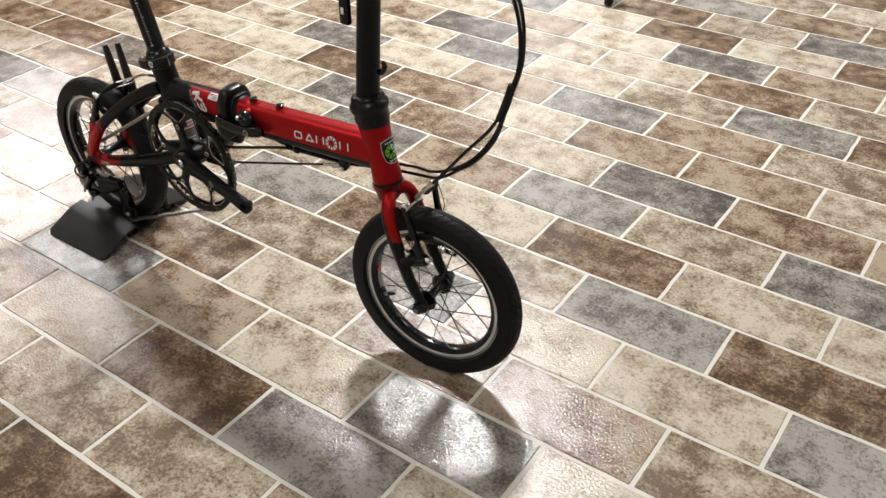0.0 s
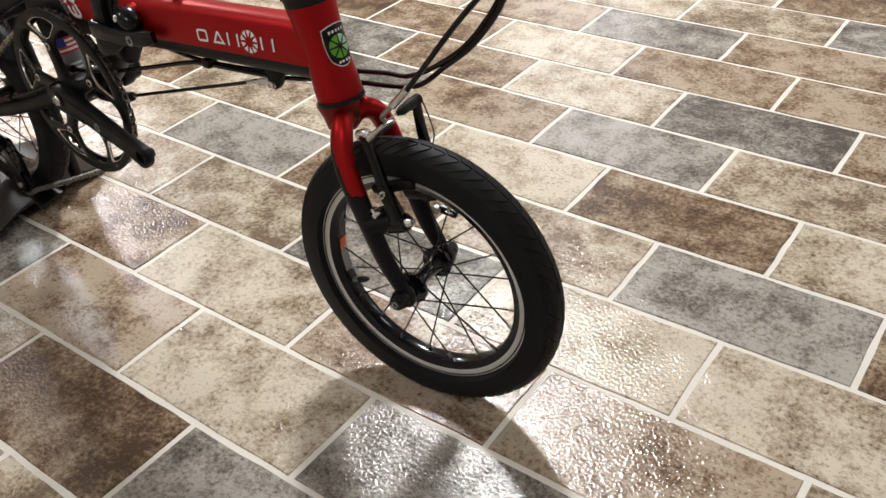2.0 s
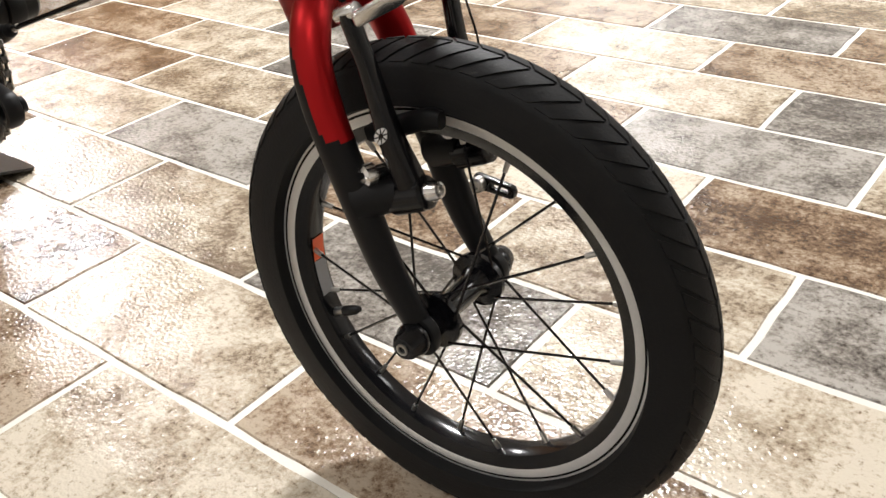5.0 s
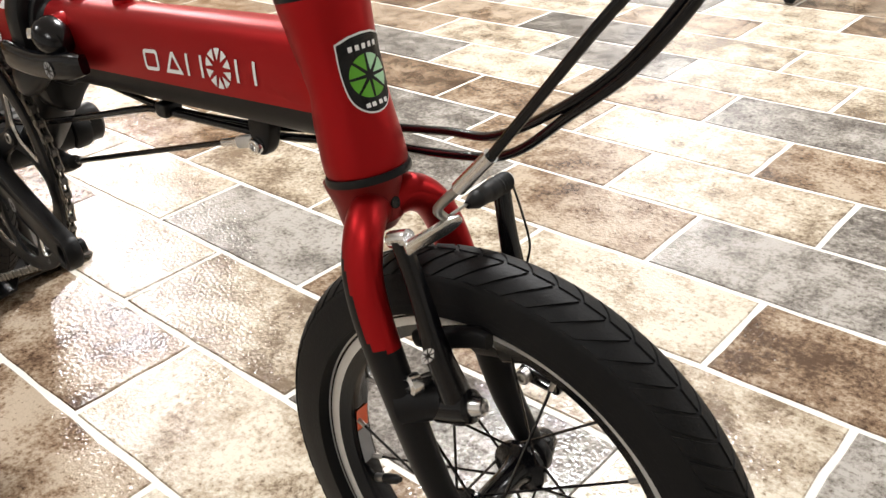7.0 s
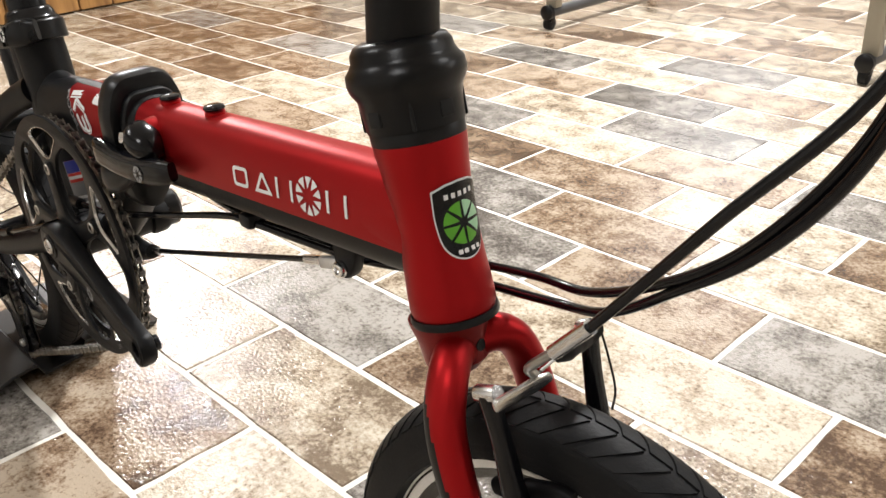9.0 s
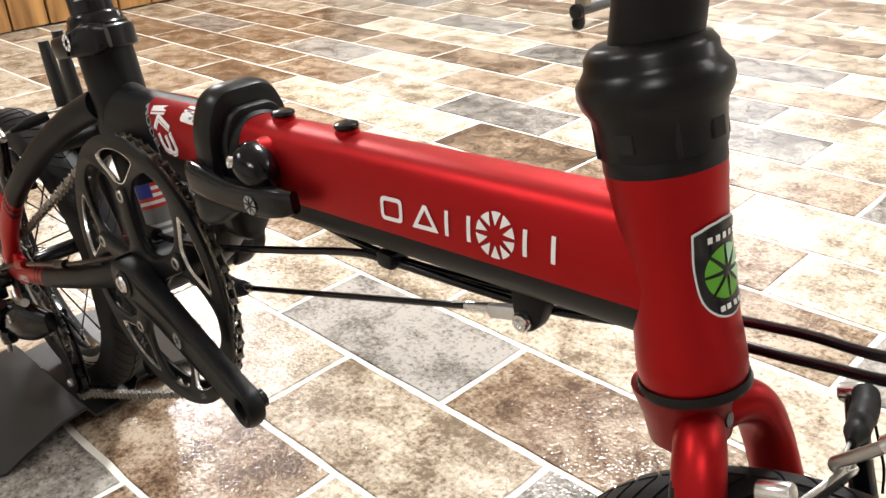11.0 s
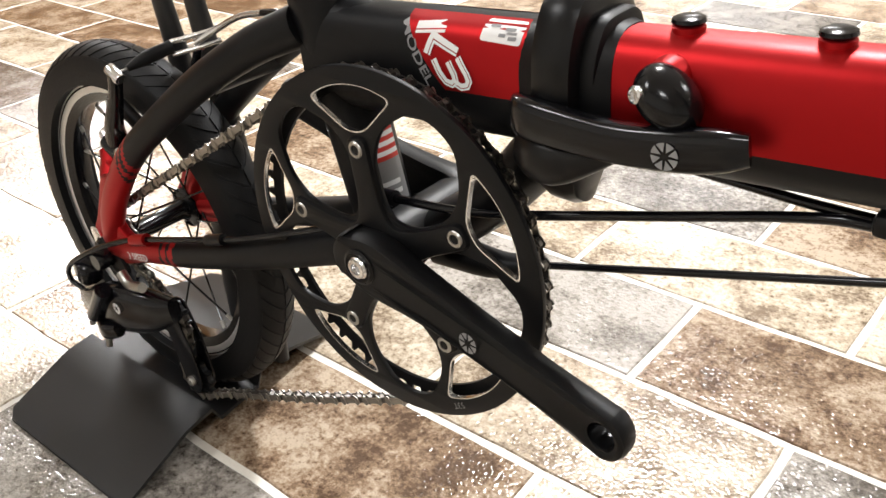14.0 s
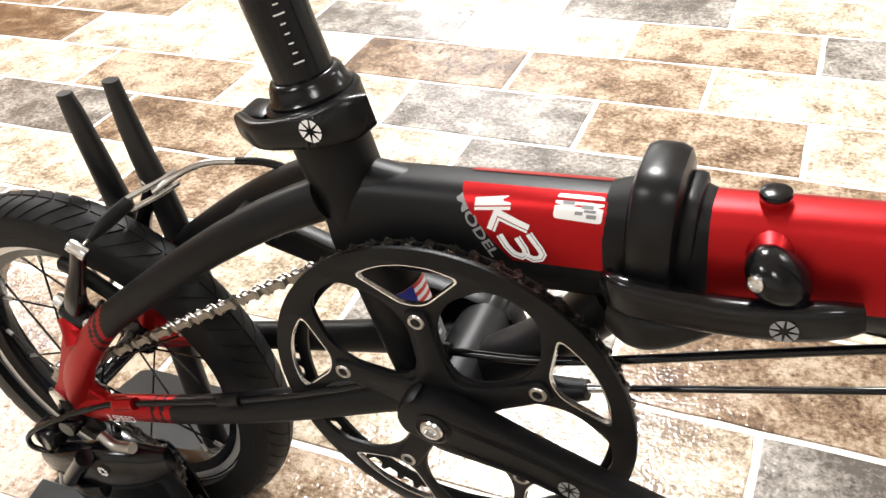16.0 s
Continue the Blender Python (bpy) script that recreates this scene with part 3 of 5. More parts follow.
bmesh.ops.create_uvsphere(bm, u_segments=28, v_segments=18, radius=1, matrix=Matrix.Translation((0.1695, -0.0335, 0.4282)) @ Matrix.Rotation(radians(27), 4, "Y") @ Matrix.Diagonal((0.0180, 0.0148, 0.0125, 1)))
for v in bm.verts:
    v.co.z -= 0.10 * max(0.0, v.co.x - 0.1685)
    if v.co.x < 0.1685:
        v.co.x = 0.1685 + (v.co.x - 0.1685) * 0.82
dome = part("dome_nut", bm, GLOSS, bike, "glossy black rounded latch nut")
part("bolt", lathe(bmesh.new(), solid([(0.0040, -0.004), (0.0040, 0.0022), (0.0030, 0.0028), (0.0026, 0.0014)]), (0.1625, -0.0458, 0.4318), (-0.40, -1, 0.15), 16), SILVER, dome, "silver hexagon bolt")
part("tip", lathe(bmesh.new(), solid([(0.0030, -0.004), (0.0030, 0.002)]), (0.169, -0.0375, 0.4155), (0, -0.2, -1), 12), SILVER, dome)

for ob, by in ((dome, (-0.006, 0.004, -0.003)), (lever, (-0.005, 0.002, -0.002))):
    ob.location += Vector(by)

# head tube and stem
def along(h):
    return HB + AX * h


head = part("head_tube", lathe(bmesh.new(), solid([(0.0238, 0.003), (0.0246, 0.006), (0.0246, 0.014), (0.0236, 0.028), (0.0224, 0.050), (0.0228, 0.070), (0.0244, 0.088), (0.0256, 0.0985), (0.0256, 0.1020)]), HB, AX, 40), RED, bike, "satin red head tube")
part("bearing_ring", lathe(bmesh.new(), solid([(0.0255, -0.0015), (0.0258, 0.0005), (0.0250, 0.0030)]), HB, AX, 40), PLASTIC, head)
part("bearing_ring", lathe(bmesh.new(), solid([(0.0260, 0.1022), (0.0260, 0.1085), (0.0254, 0.1095)]), HB, AX, 40), PLASTIC, head)
part("gusset", sweep(bmesh.new(), [(0.405, 0, ZC(0.405)), (0.432, 0, ZC(0.432) - 0.0005), (0.450, 0, ZC(0.45) - 0.001)], [(0.0327, 0.0216), (0.0345, 0.0220), (0.0370, 0.0205)], 36, 6, pick=lambda c, k: 1 if c.z - ZC(c.x) < -0.012 else 0), [RED, BLACK], bike)

# shield badge wrapped round the front of the head tube
AXX = Vector((AX.z, 0, -AX.x))               # forwards, square to the steering axis


def on_head(bm, lift):
    for v in bm.verts:
        u, h = v.co.x, v.co.y
        r = 0.0227 + max(0, abs(h - 0.056) - 0.010) * 0.09 + lift
        a = 1.1 * u / 0.0226 - 0.06
        p = along(h) + AXX * (r * math.cos(a)) + Vector((0, 1, 0)) * (r * math.sin(a))
        v.co = p
    return bm


def fine(bm, cuts=1):
    bmesh.ops.triangulate(bm, faces=bm.faces)
    for _ in range(3):
        bmesh.ops.subdivide_edges(bm, edges=[e for e in bm.edges if e.calc_length() > 0.004], cuts=1)
        bmesh.ops.triangulate(bm, faces=bm.faces)
    return bm


sh = lambda k: [(u * k, 0.0575 + (h - 0.0575) * k) for u, h in spline([(-0.0135, 0.0765), (-0.0142, 0.060), (-0.0125, 0.046), (-0.0072, 0.0385), (0, 0.0360), (0.0072, 0.0385), (0.0125, 0.046), (0.0142, 0.060), (0.0135, 0.0765)], 4)] + [(0.0068 * k, 0.0575 + 0.0215 * k), (0, 0.0575 + 0.0222 * k), (-0.0068 * k, 0.0575 + 0.0215 * k)]
badge = part("badge", on_head(fine(flat([sh(1.0)])), 0.0006), WHITE, bike, "white edged shield badge")
part("field", on_head(fine(flat([sh(0.95)])), 0.0010), GLOSS, badge)
for k in range(8):
    bm = segments(bmesh.new(), Matrix.Translation((0, 0.0565, 0)) @ Matrix.Diagonal((0.0105, 0.0118, 1, 1)), 0.22, 1.0, 8, 0.14, only=k)
    part("slice", on_head(fine(bm), 0.0013), GREENL if k in (0, 1, 7) else GREEN, badge, "green printed wedge")
for u in (-0.0070, -0.0035, 0, 0.0035, 0.0070):
    part("print_bar", on_head(stroke(bmesh.new(), (u - 0.001, 0.0722), (u + 0.001, 0.0722), 0.0028), 0.0013), WHITE, badge)
for u in (-0.0048, -0.0018, 0.0022, 0.0055):
    part("print_bar", on_head(stroke(bmesh.new(), (u - 0.0011, 0.0412), (u + 0.0011, 0.0412), 0.0024), 0.0013), WHITE, badge)

ST0 = along(0.109)
STX = Vector((0.03, 0, 1)).normalized()
stem_line = [ST0, along(0.140), Vector((0.4275, 0, 0.556)), Vector((0.4405, 0, 0.692)), Vector((0.4575, 0, 0.86))]
coll = bmesh.new()
lathe(coll, solid([(1.07 * r, h) for r, h in [(0.0250, 0.0), (0.0256, 0.010), (0.0264, 0.017), (0.0290, 0.0215), (0.0302, 0.026), (0.0298, 0.031), (0.0272, 0.0345), (0.0258, 0.037), (0.0255, 0.041), (0.0232, 0.0445), (0.0205, 0.046)]]), ST0, AX, 40)
collar = part("stem_collar", coll, PLASTIC, bike, "black stem clamp collar with slots")
# Near-black blocks on the collar stand in for the shade inside its slots.
for a_ in (-130, -88, -43, -2, 43, 88):
    d = AXX * math.cos(radians(a_)) + Vector((0, 1, 0)) * math.sin(radians(a_))
    big = a_ in (-88, -2)
    p = ST0 + AX * 0.0085 + d * 0.0264
    bm = bmesh.new()
    rot = Matrix((d.cross(AX), AX, d)).transposed()
    box(bm, p, (0.0085 if big else 0.0022, 0.0085 if big else 0.016, 0.0035), 0.001, rot)
    part("slot", bm, surface("slot_shadow", (0.003, 0.003, 0.003), 0.8) if "slot_shadow" not in bpy.data.materials else bpy.data.materials["slot_shadow"], collar)
part("stem", sweep(bmesh.new(), [tuple(p) for p in stem_line[1:]], [0.0192, 0.0188, 0.0178, 0.0170], 28, 8), BLACK, bike, "matt black handlebar stem")
catch = part("stem_catch", box(bmesh.new(), (0.411, -0.021, 0.680), (0.017, 0.012, 0.062), 0.004), GLOSS, bike, "dark catch lever on the stem")
part("emblem", box(bmesh.new(), (0.4105, -0.0272, 0.672), (0.005, 0.001, 0.010), 0.0004), WHITE, catch)
part("stem_hook", sweep(bmesh.new(), [(0.452, 0, 0.575), (0.462, -0.004, 0.580), (0.467, -0.005, 0.590), (0.463, -0.005, 0.597)], [0.005, 0.0045, 0.004, 0.003], 10, 4), GLOSS, bike)

# the fork and front wheel are turned a little to the left
STEER = Matrix.Translation((-0.006, 0, 0)) @ Matrix.Translation(HB) @ Matrix.Rotation(radians(4.8), 4, AX) @ Matrix.Translation(-HB)
ahead = set(bpy.data.objects)

# fork
fork = part("fork_crown", lathe(bmesh.new(), solid([(0.0238, -0.002), (0.0232, -0.006), (0.0205, -0.016), (0.0190, -0.030), (0.0130, -0.036)]), HB, AX, 36), DARKRED, bike, "red fork crown with weld seams")
part("crown_hole", lathe(bmesh.new(), solid([(0.0036, 0.0), (0.0036, 0.0032)]), along(-0.020) + AXX * 0.0175, AXX, 14), GLOSS, fork)
for s in (-1, 1):
    line = [(0.4690, 0.006 * s, 0.361), (0.4745, 0.018 * s, 0.364), (0.4805, 0.030 * s, 0.356), (0.4855, 0.0385 * s, 0.337), (0.4935, 0.0415 * s, 0.310), (0.5085, 0.042 * s, 0.268), (0.526, 0.042 * s, 0.222), (0.5445, 0.042 * s, 0.1885)]
    rad = [(0.0105, 0.011), (0.0118, 0.0115), (0.0124, 0.0108), (0.0128, 0.0100), (0.0130, 0.0097), (0.0122, 0.0092), (0.0112, 0.0085), (0.0090, 0.0078)]
    pick = lambda c, k: 1 if (c.z < 0.3000 + 0.9 * max(0, 0.500 - c.x) or (c.z < 0.359 and 0.85 * (0.4855 + 0.30 * (0.337 - c.z) - c.x) + 0.55 * (abs(c.y) - 0.0385) > 0.0072)) else 0
    part("fork_blade", sweep(bmesh.new(), line, rad, 36, 16, pick=pick), [RED, BLACK], bike, "fork blade, satin red above and matt black below")
    part("fork_tip", plate_bm([rounded([(0.533, 0.185), (0.549, 0.190), (0.558, 0.178), (0.555, 0.163), (0.540, 0.161)], 0.008)], 0.008, bike_plane(0.042 * s, 0.003, 0.0045), 0.0015), BLACK, bike)


def wheel(name, c, spokes, old, valve_angle, label, R_):
    """A small spoked wheel, axle along y: tyre, rim with machined track, hub, spokes, valve."""
    at = Matrix.Translation(c) @ Matrix.Diagonal((0.980, 1, 0.980, 1))
    R = R_
    w = 0.0205
    prof = [(0.1365, -0.0125)]
    for k in range(25):
        a = math.pi * (k / 24)
        # rounder crown, fuller shoulders
        prof.append((R - 0.0203 + 0.0203 * math.copysign(abs(math.sin(a)) ** 0.85, math.sin(a)) if 2 < k < 22 else R - 0.0327 + 0.0125 * min(k, 24 - k) / 2.2, -w * math.cos(a)))
    prof.append((0.1365, 0.0125))
    tyre = part("tyre", lathe(bmesh.new(), prof, (0, 0, 0), (0, 1, 0), 128), TYRE, bike, label, at=at)
    # arrowhead tread blocks standing proud of the crown
    bm = bmesh.new()
    NB = 66

    def on_tyre(sd, u, th, lift):
        a = math.pi / 2 - sd * u * 1.02
        rr = R - 0.0203 + 0.0203 * abs(math.sin(a)) ** 0.85
        n = Vector((math.cos(a) * 0.9, math.sin(a)))
        y, r = w * math.cos(a) + lift * n.x, rr + lift * n.y
        return Vector((r * math.cos(th), y, r * math.sin(th)))

    for k in range(NB):
        t0 = 2 * math.pi * k / NB
        for sd in (-1, 1):
            lo, hi = [], []
            M = 5
            for u, e in [(0.03 + 0.94 * j / M, 0) for j in range(M + 1)] + [(0.97 - 0.94 * j / M, 1) for j in range(M + 1)]:
                bow = -0.115 * u ** 1.4 - 0.008 * math.sin(math.pi * u)
                th = t0 - bow + (2 * math.pi / NB) * (0.07 + 0.20 * u ** 3 if not e else 0.95)
                lo.append(bm.verts.new(on_tyre(sd, u, th, -0.0004)))
                hi.append(bm.verts.new(on_tyre(sd, 0.02 + u * 0.96, th + (0.0022 if not e else -0.0022), 0.0011)))
            m_ = len(lo)
            for i in range(m_):
                j = (i + 1) % m_
                bm.faces.new((lo[i], lo[j], hi[j], hi[i]))
            for i in range(M):
                bm.faces.new((hi[i], hi[i + 1], hi[m_ - 2 - i], hi[m_ - 1 - i]))
    tagged(part("tread", bm, TYRE, tyre, "raised arrowhead tread blocks", at=at, sharp=30), kind="stuff")
    rim_p = [(0.1275, -0.0118), (0.1288, -0.0124), (0.1335, -0.0126), (0.1338, -0.0120), (0.1347, -0.0120), (0.1350, -0.0126), (0.1395, -0.0127), (0.1400, -0.0118),
             (0.1380, 0.0), (0.1400, 0.0118), (0.1395, 0.0127), (0.1350, 0.0126), (0.1347, 0.0120), (0.1338, 0.0120), (0.1335, 0.0126), (0.1288, 0.0124), (0.1275, 0.0118), (0.1190, 0.0085), (0.1175, 0.004), (0.1175, -0.004), (0.1190, -0.0085), (0.1275, -0.0118)]
    idx = [0, 0, 1, 1, 1, 0, 0, 1, 1, 0, 0, 1, 1, 1, 0, 0, 1, 1, 1, 1, 1]
    rim = part("rim", lathe(bmesh.new(), rim_p, (0, 0, 0), (0, 1, 0), 120, idx), [TRACK, GLOSS], tyre, "black rim with machined silver brake track", at=at)
    f = old / 2 - 0.011
    hub = part("hub", lathe(bmesh.new(), solid([(0.0075, -old / 2), (0.0100, -f - 0.005), (0.0100, -f - 0.0025), (0.0195, -f - 0.0018), (0.0195, -f + 0.0018), (0.0115, -f + 0.004), (0.0088, -f + 0.010),
                    (0.0088, f - 0.010), (0.0115, f - 0.004), (0.0195, f - 0.0018), (0.0195, f + 0.0018), (0.0100, f + 0.0025), (0.0100, f + 0.005), (0.0075, old / 2)]), (0, 0, 0), (0, 1, 0), 30), GLOSS, tyre, "glossy black hub", at=at)
    n = spokes // 2
    for s in (-1, 1):
        for k in range(n):
            th = 2 * math.pi * (k + (0.25 if s > 0 else -0.25)) / n + 0.1
            tilt = 0.85 if k % 2 else -0.85
            y0 = s * f + (0.0022 if k % 2 else -0.0022)
            a = Vector((0.0168 * math.cos(th + tilt), y0, 0.0168 * math.sin(th + tilt)))
            b = Vector((0.1185 * math.cos(th), 0.003 * s, 0.1185 * math.sin(th)))
            sp = part("spoke", sweep(bmesh.new(), [a, b], 0.00095, 6, 1), GLOSS, tyre, at=at)
            d = (b - a).normalized()
            bm2 = sweep(bmesh.new(), [b - d * 0.009, b - d * 0.001], [0.0017, 0.0019], 8, 1)
            part("nipple", bm2, STEEL, tyre, at=at)
    va = radians(valve_angle)
    d = Vector((math.cos(va), 0, math.sin(va)))
    bm = bmesh.new()
    lathe(bm, solid([(0.0034, 0.0), (0.0034, 0.012)]), d * 0.1185, -d, 12)
    val = part("valve", bm, STEEL, tyre, at=at)
    part("valve_cap", lathe(bmesh.new(), solid([(0.0036, 0.010), (0.0040, 0.013), (0.0036, 0.022), (0.0020, 0.026)]), d * 0.1185, -d, 12), PLASTIC, tyre, "black valve cap", at=at)
    return tyre


fw = wheel("front_wheel", FRONT, 20, 0.074, 203, "black front tyre with chevron tread", 0.1714)
# orange label on the inner face of the front rim
bm = bmesh.new()
for (a0, a1, mi) in ((172, 181, 0), (181.3, 195, 1)):
    prev = None
    for k in range(9):
        a = radians(a0 + (a1 - a0) * k / 8)
        row = [bm.verts.new((0.1168 * math.cos(a), y, 0.1168 * math.sin(a))) for y in (-0.0055, 0.0055)]
        if prev:
            bm.faces.new((prev[0], prev[1], row[1], row[0])).material_index = mi
        prev = row
part("rim_label", bm, [ORANGE, GREY], fw, "orange and grey rim label", at=Matrix.Translation(FRONT) @ Matrix.Diagonal((0.980, 1, 0.980, 1)))
for s in (-1, 1):
    nut = part("axle_nut", lathe(bmesh.new(), solid([(0.0105, 0.0), (0.0112, 0.003), (0.0112, 0.006), (0.0095, 0.009), (0.0088, 0.013), (0.0070, 0.0155)]), FRONT + Vector((0, 0.0455 * s, 0)), (0, s, 0), 24), GLOSS, bike)
    part("socket", lathe(bmesh.new(), solid([(0.0040, 0.0), (0.0040, 0.0166), (0.0026, 0.0168), (0.0024, 0.0150)]), FRONT + Vector((0, 0.0455 * s, 0)), (0, s, 0), 14), STEEL, nut)
    part("washer", lathe(bmesh.new(), solid([(0.0095, 0.0), (0.0095, 0.002)]), FRONT + Vector((0, 0.0355 * s, 0)), (0, s, 0), 20), SILVER, bike)


def v_brake(pivot, top, fwd, s, name="brake_arm"):
    """One linear-pull brake arm: s is the side (y sign), fwd the way its pivot bolt points."""
    p, t, F = Vector(pivot), Vector(top), Vector(fwd).normalized()
    up = (t - p).normalized()
    mid = p.lerp(t, 0.35) + Vector((0, 0.002 * s, 0))
    arm = part("brake_arm", sweep(bmesh.new(), [p - up * 0.008, p + up * 0.006, mid, p.lerp(t, 0.7), t], [(0.008, 0.0085), (0.0085, 0.0085), (0.0065, 0.0070), (0.0052, 0.0052), (0.0050, 0.0048)], 16, 6, side=tuple(F), power=2.8), GLOSS, bike, "glossy black brake arm")
    part("pivot", lathe(bmesh.new(), solid([(0.0105, -0.014), (0.0105, 0.002), (0.0098, 0.009), (0.0075, 0.0105)]), p, F, 22), GLOSS, arm)
    part("pivot_bolt", lathe(bmesh.new(), solid([(0.0062, 0.0100), (0.0060, 0.014), (0.0046, 0.0185), (0.0030, 0.0188), (0.0026, 0.016)]), p, F, 16), SILVER, arm, "silver pivot bolt")
    part("anchor_bolt", lathe(bmesh.new(), solid([(0.0044, -0.007), (0.0048, -0.006), (0.0048, 0.006), (0.0044, 0.007)]), t, F, 14), SILVER, arm)
    q = p.lerp(t, 0.36)
    fy = Vector((0, 1, 0))
    tang = F
    pad = part("brake_pad", sweep(bmesh.new(), [q - tang * 0.028 + Vector((0, -s * 0.013, 0)), q - tang * 0.018 + Vector((0, -s * 0.013, 0)), q + tang * 0.014 + Vector((0, -s * 0.013, 0)), q + tang * 0.026 + Vector((0, -s * 0.013, -0.003))], [(0.0050, 0.004), (0.0062, 0.0045), (0.0062, 0.0045), (0.0050, 0.004)], 14, 4, side=(0, 1, 0), power=3), RUBBER, arm)
    part("pad_bolt", lathe(bmesh.new(), solid([(0.0040, -0.012), (0.0040, 0.006), (0.0066, 0.006), (0.0066, 0.012), (0.0045, 0.0135), (0.0042, 0.010)]), p.lerp(t, 0.17) - F * 0.017, (-0.45 * F.x, s, 0), 14), SILVER, arm)
    return arm


FWD = Vector((0.93, 0, 0.36))
n1 = v_brake((0.5455, -0.034, 0.2700), (0.5160, -0.0395, 0.3705), FWD, -1)
bm = segments(bmesh.new(), Matrix.Translation((0.5365, -0.0480, 0.3090)) @ Matrix.Rotation(radians(75), 4, "Z") @ Matrix.Rotation(radians(90), 4, "X") @ Matrix.Diagonal((0.0046, 0.0046, 1, 1)), 0.3)
part("emblem", bm, WHITE, n1, "white printed sliced disc")
n2 = v_brake((0.5455, 0.034, 0.2700), (0.5185, 0.051, 0.368), FWD, 1)
for s in (-1, 1):
    part("brake_boss", sweep(bmesh.new(), [(0.5110, 0.041 * s, 0.262), (0.5235, 0.037 * s, 0.2660), (0.5365, 0.034 * s, 0.2690)], [0.0135, 0.0118, 0.0102], 18, 4, side=(0, 0, 1)), BLACK, bike)

for ob in set(bpy.data.objects) - ahead:
    WORLD[ob.name] = STEER @ WORLD[ob.name]
    ob.matrix_basis = WORLD[ob.name]
    if ob.parent is not bike:
        ob.matrix_parent_inverse = WORLD[ob.parent.name].inverted()
for ob in set(bpy.data.objects) - ahead:
    if ob.parent is not bike:
        ob.matrix_parent_inverse = WORLD[ob.parent.name].inverted()
rw = wheel("rear_wheel", REAR, 20, 0.085, 250, "black rear tyre with chevron tread", 0.1690)

far_hw = part("brake_bracket", plate_bm([rounded([(-0.006, -0.0055), (0.026, -0.0045), (0.026, 0.0045), (-0.006, 0.0055)], 0.004), rounded([(0.008, -0.0018), (0.021, -0.0018), (0.021, 0.0018), (0.008, 0.0018)], 0.0015)], 0.005, bike_plane(0.0485, 0.532, 0.2415, -4), 0.0012), GLOSS, bike, "slotted black brake bracket")
part("bolt", lathe(bmesh.new(), solid([(0.0052, 0.0), (0.0052, 0.005), (0.0040, 0.0062), (0.0026, 0.0062), (0.0024, 0.0045)]), (0.532, 0.0465, 0.2415), (0, -1, 0), 16), STEEL, far_hw)

def reach(pts):
    return [(x + 0.075 * max(0.0, x - 0.56), y, z) for x, y, z in pts]


# front cable work: link, bent pipe, boot, housing
link = part("brake_link", plate_bm([rounded([(-0.003, -0.0042), (0.024, -0.0048), (0.032, -0.0022), (0.032, 0.0022), (0.024, 0.0048), (-0.003, 0.0042)], 0.003)], 0.003,
            Matrix.Translation((0.5230, -0.0375, 0.3705)) @ Matrix((Vector((0.30, 0.93, 0.22)).normalized(), Vector((0.1, -0.26, 0.96)).normalized(), Vector((0.95, -0.26, -0.17)).normalized())).transposed().to_4x4(), 0.0006), SILVER, bike, "stamped silver brake link")
part("noodle", sweep(bmesh.new(), [(0.528, -0.014, 0.378), (0.5285, -0.021, 0.386), (0.535, -0.0235, 0.394), (0.545, -0.0225, 0.404), (0.555, -0.021, 0.4145)], 0.0026, 12, 8), STEEL, bike, "bent steel cable pipe")
part("ferrule", sweep(bmesh.new(), [(0.545, -0.0225, 0.404), (0.564, -0.020, 0.4250)], 0.0040, 14, 1), SILVER, bike, "silver cable ferrule")
bt = [(0.525, 0.006, 0.3770), (0.523, 0.018, 0.3760), (0.518, 0.040, 0.3725), (0.513, 0.054, 0.3690)]
boot_p = spline(bt, 10)
boot = bmesh.new()
sweep(boot, [tuple(p) for p in boot_p], [0.0022 + 0.0032 * min(1, i / 8) + (0.0008 if i % 2 and i > 14 else 0) for i in range(len(boot_p))], 14, 1)
part("cable_boot", boot, RUBBER, bike, "ribbed rubber cable boot")
part("brake_wire", sweep(bmesh.new(), [(0.527, -0.010, 0.3785), (0.524, 0.008, 0.3770)], 0.0009, 8, 1), STEEL, bike)
part("brake_wire", sweep(bmesh.new(), [(0.513, 0.060, 0.366), (0.517, 0.063, 0.349), (0.525, 0.061, 0.329), (0.529, 0.053, 0.320)], 0.0008, 6, 6), GLOSS, bike)
part("front_brake_cable", sweep(bmesh.new(), reach([(0.564, -0.020, 0.4250), (0.588, -0.019, 0.457), (0.6165, -0.017, 0.4955), (0.655, -0.008, 0.547), (0.676, -0.003, 0.600), (0.689, 0, 0.660), (0.676, 0, 0.737), (0.615, 0, 0.835), (0.480, 0, 0.885)]), 0.0027, 12, 8), GLOSS, bike, "black cable housing")
part("shift_cable", sweep(bmesh.new(), reach([(0.10, 0.012, 0.376), (0.18, 0.004, 0.3765), (0.258, -0.002, 0.3790), (0.360, 0.012, 0.3830), (0.425, 0.030, 0.392), (0.485, 0.034, 0.401), (0.532, 0.022, 0.413), (0.580, 0.007, 0.442), (0.618, 0.003, 0.475), (0.651, 0.004, 0.525), (0.670, 0.004, 0.583), (0.687, 0.003, 0.655), (0.674, 0.003, 0.740), (0.612, 0.003, 0.830), (0.480, 0.003, 0.880)]), 0.0026, 12, 8), GLOSS, bike, "black cable housing")
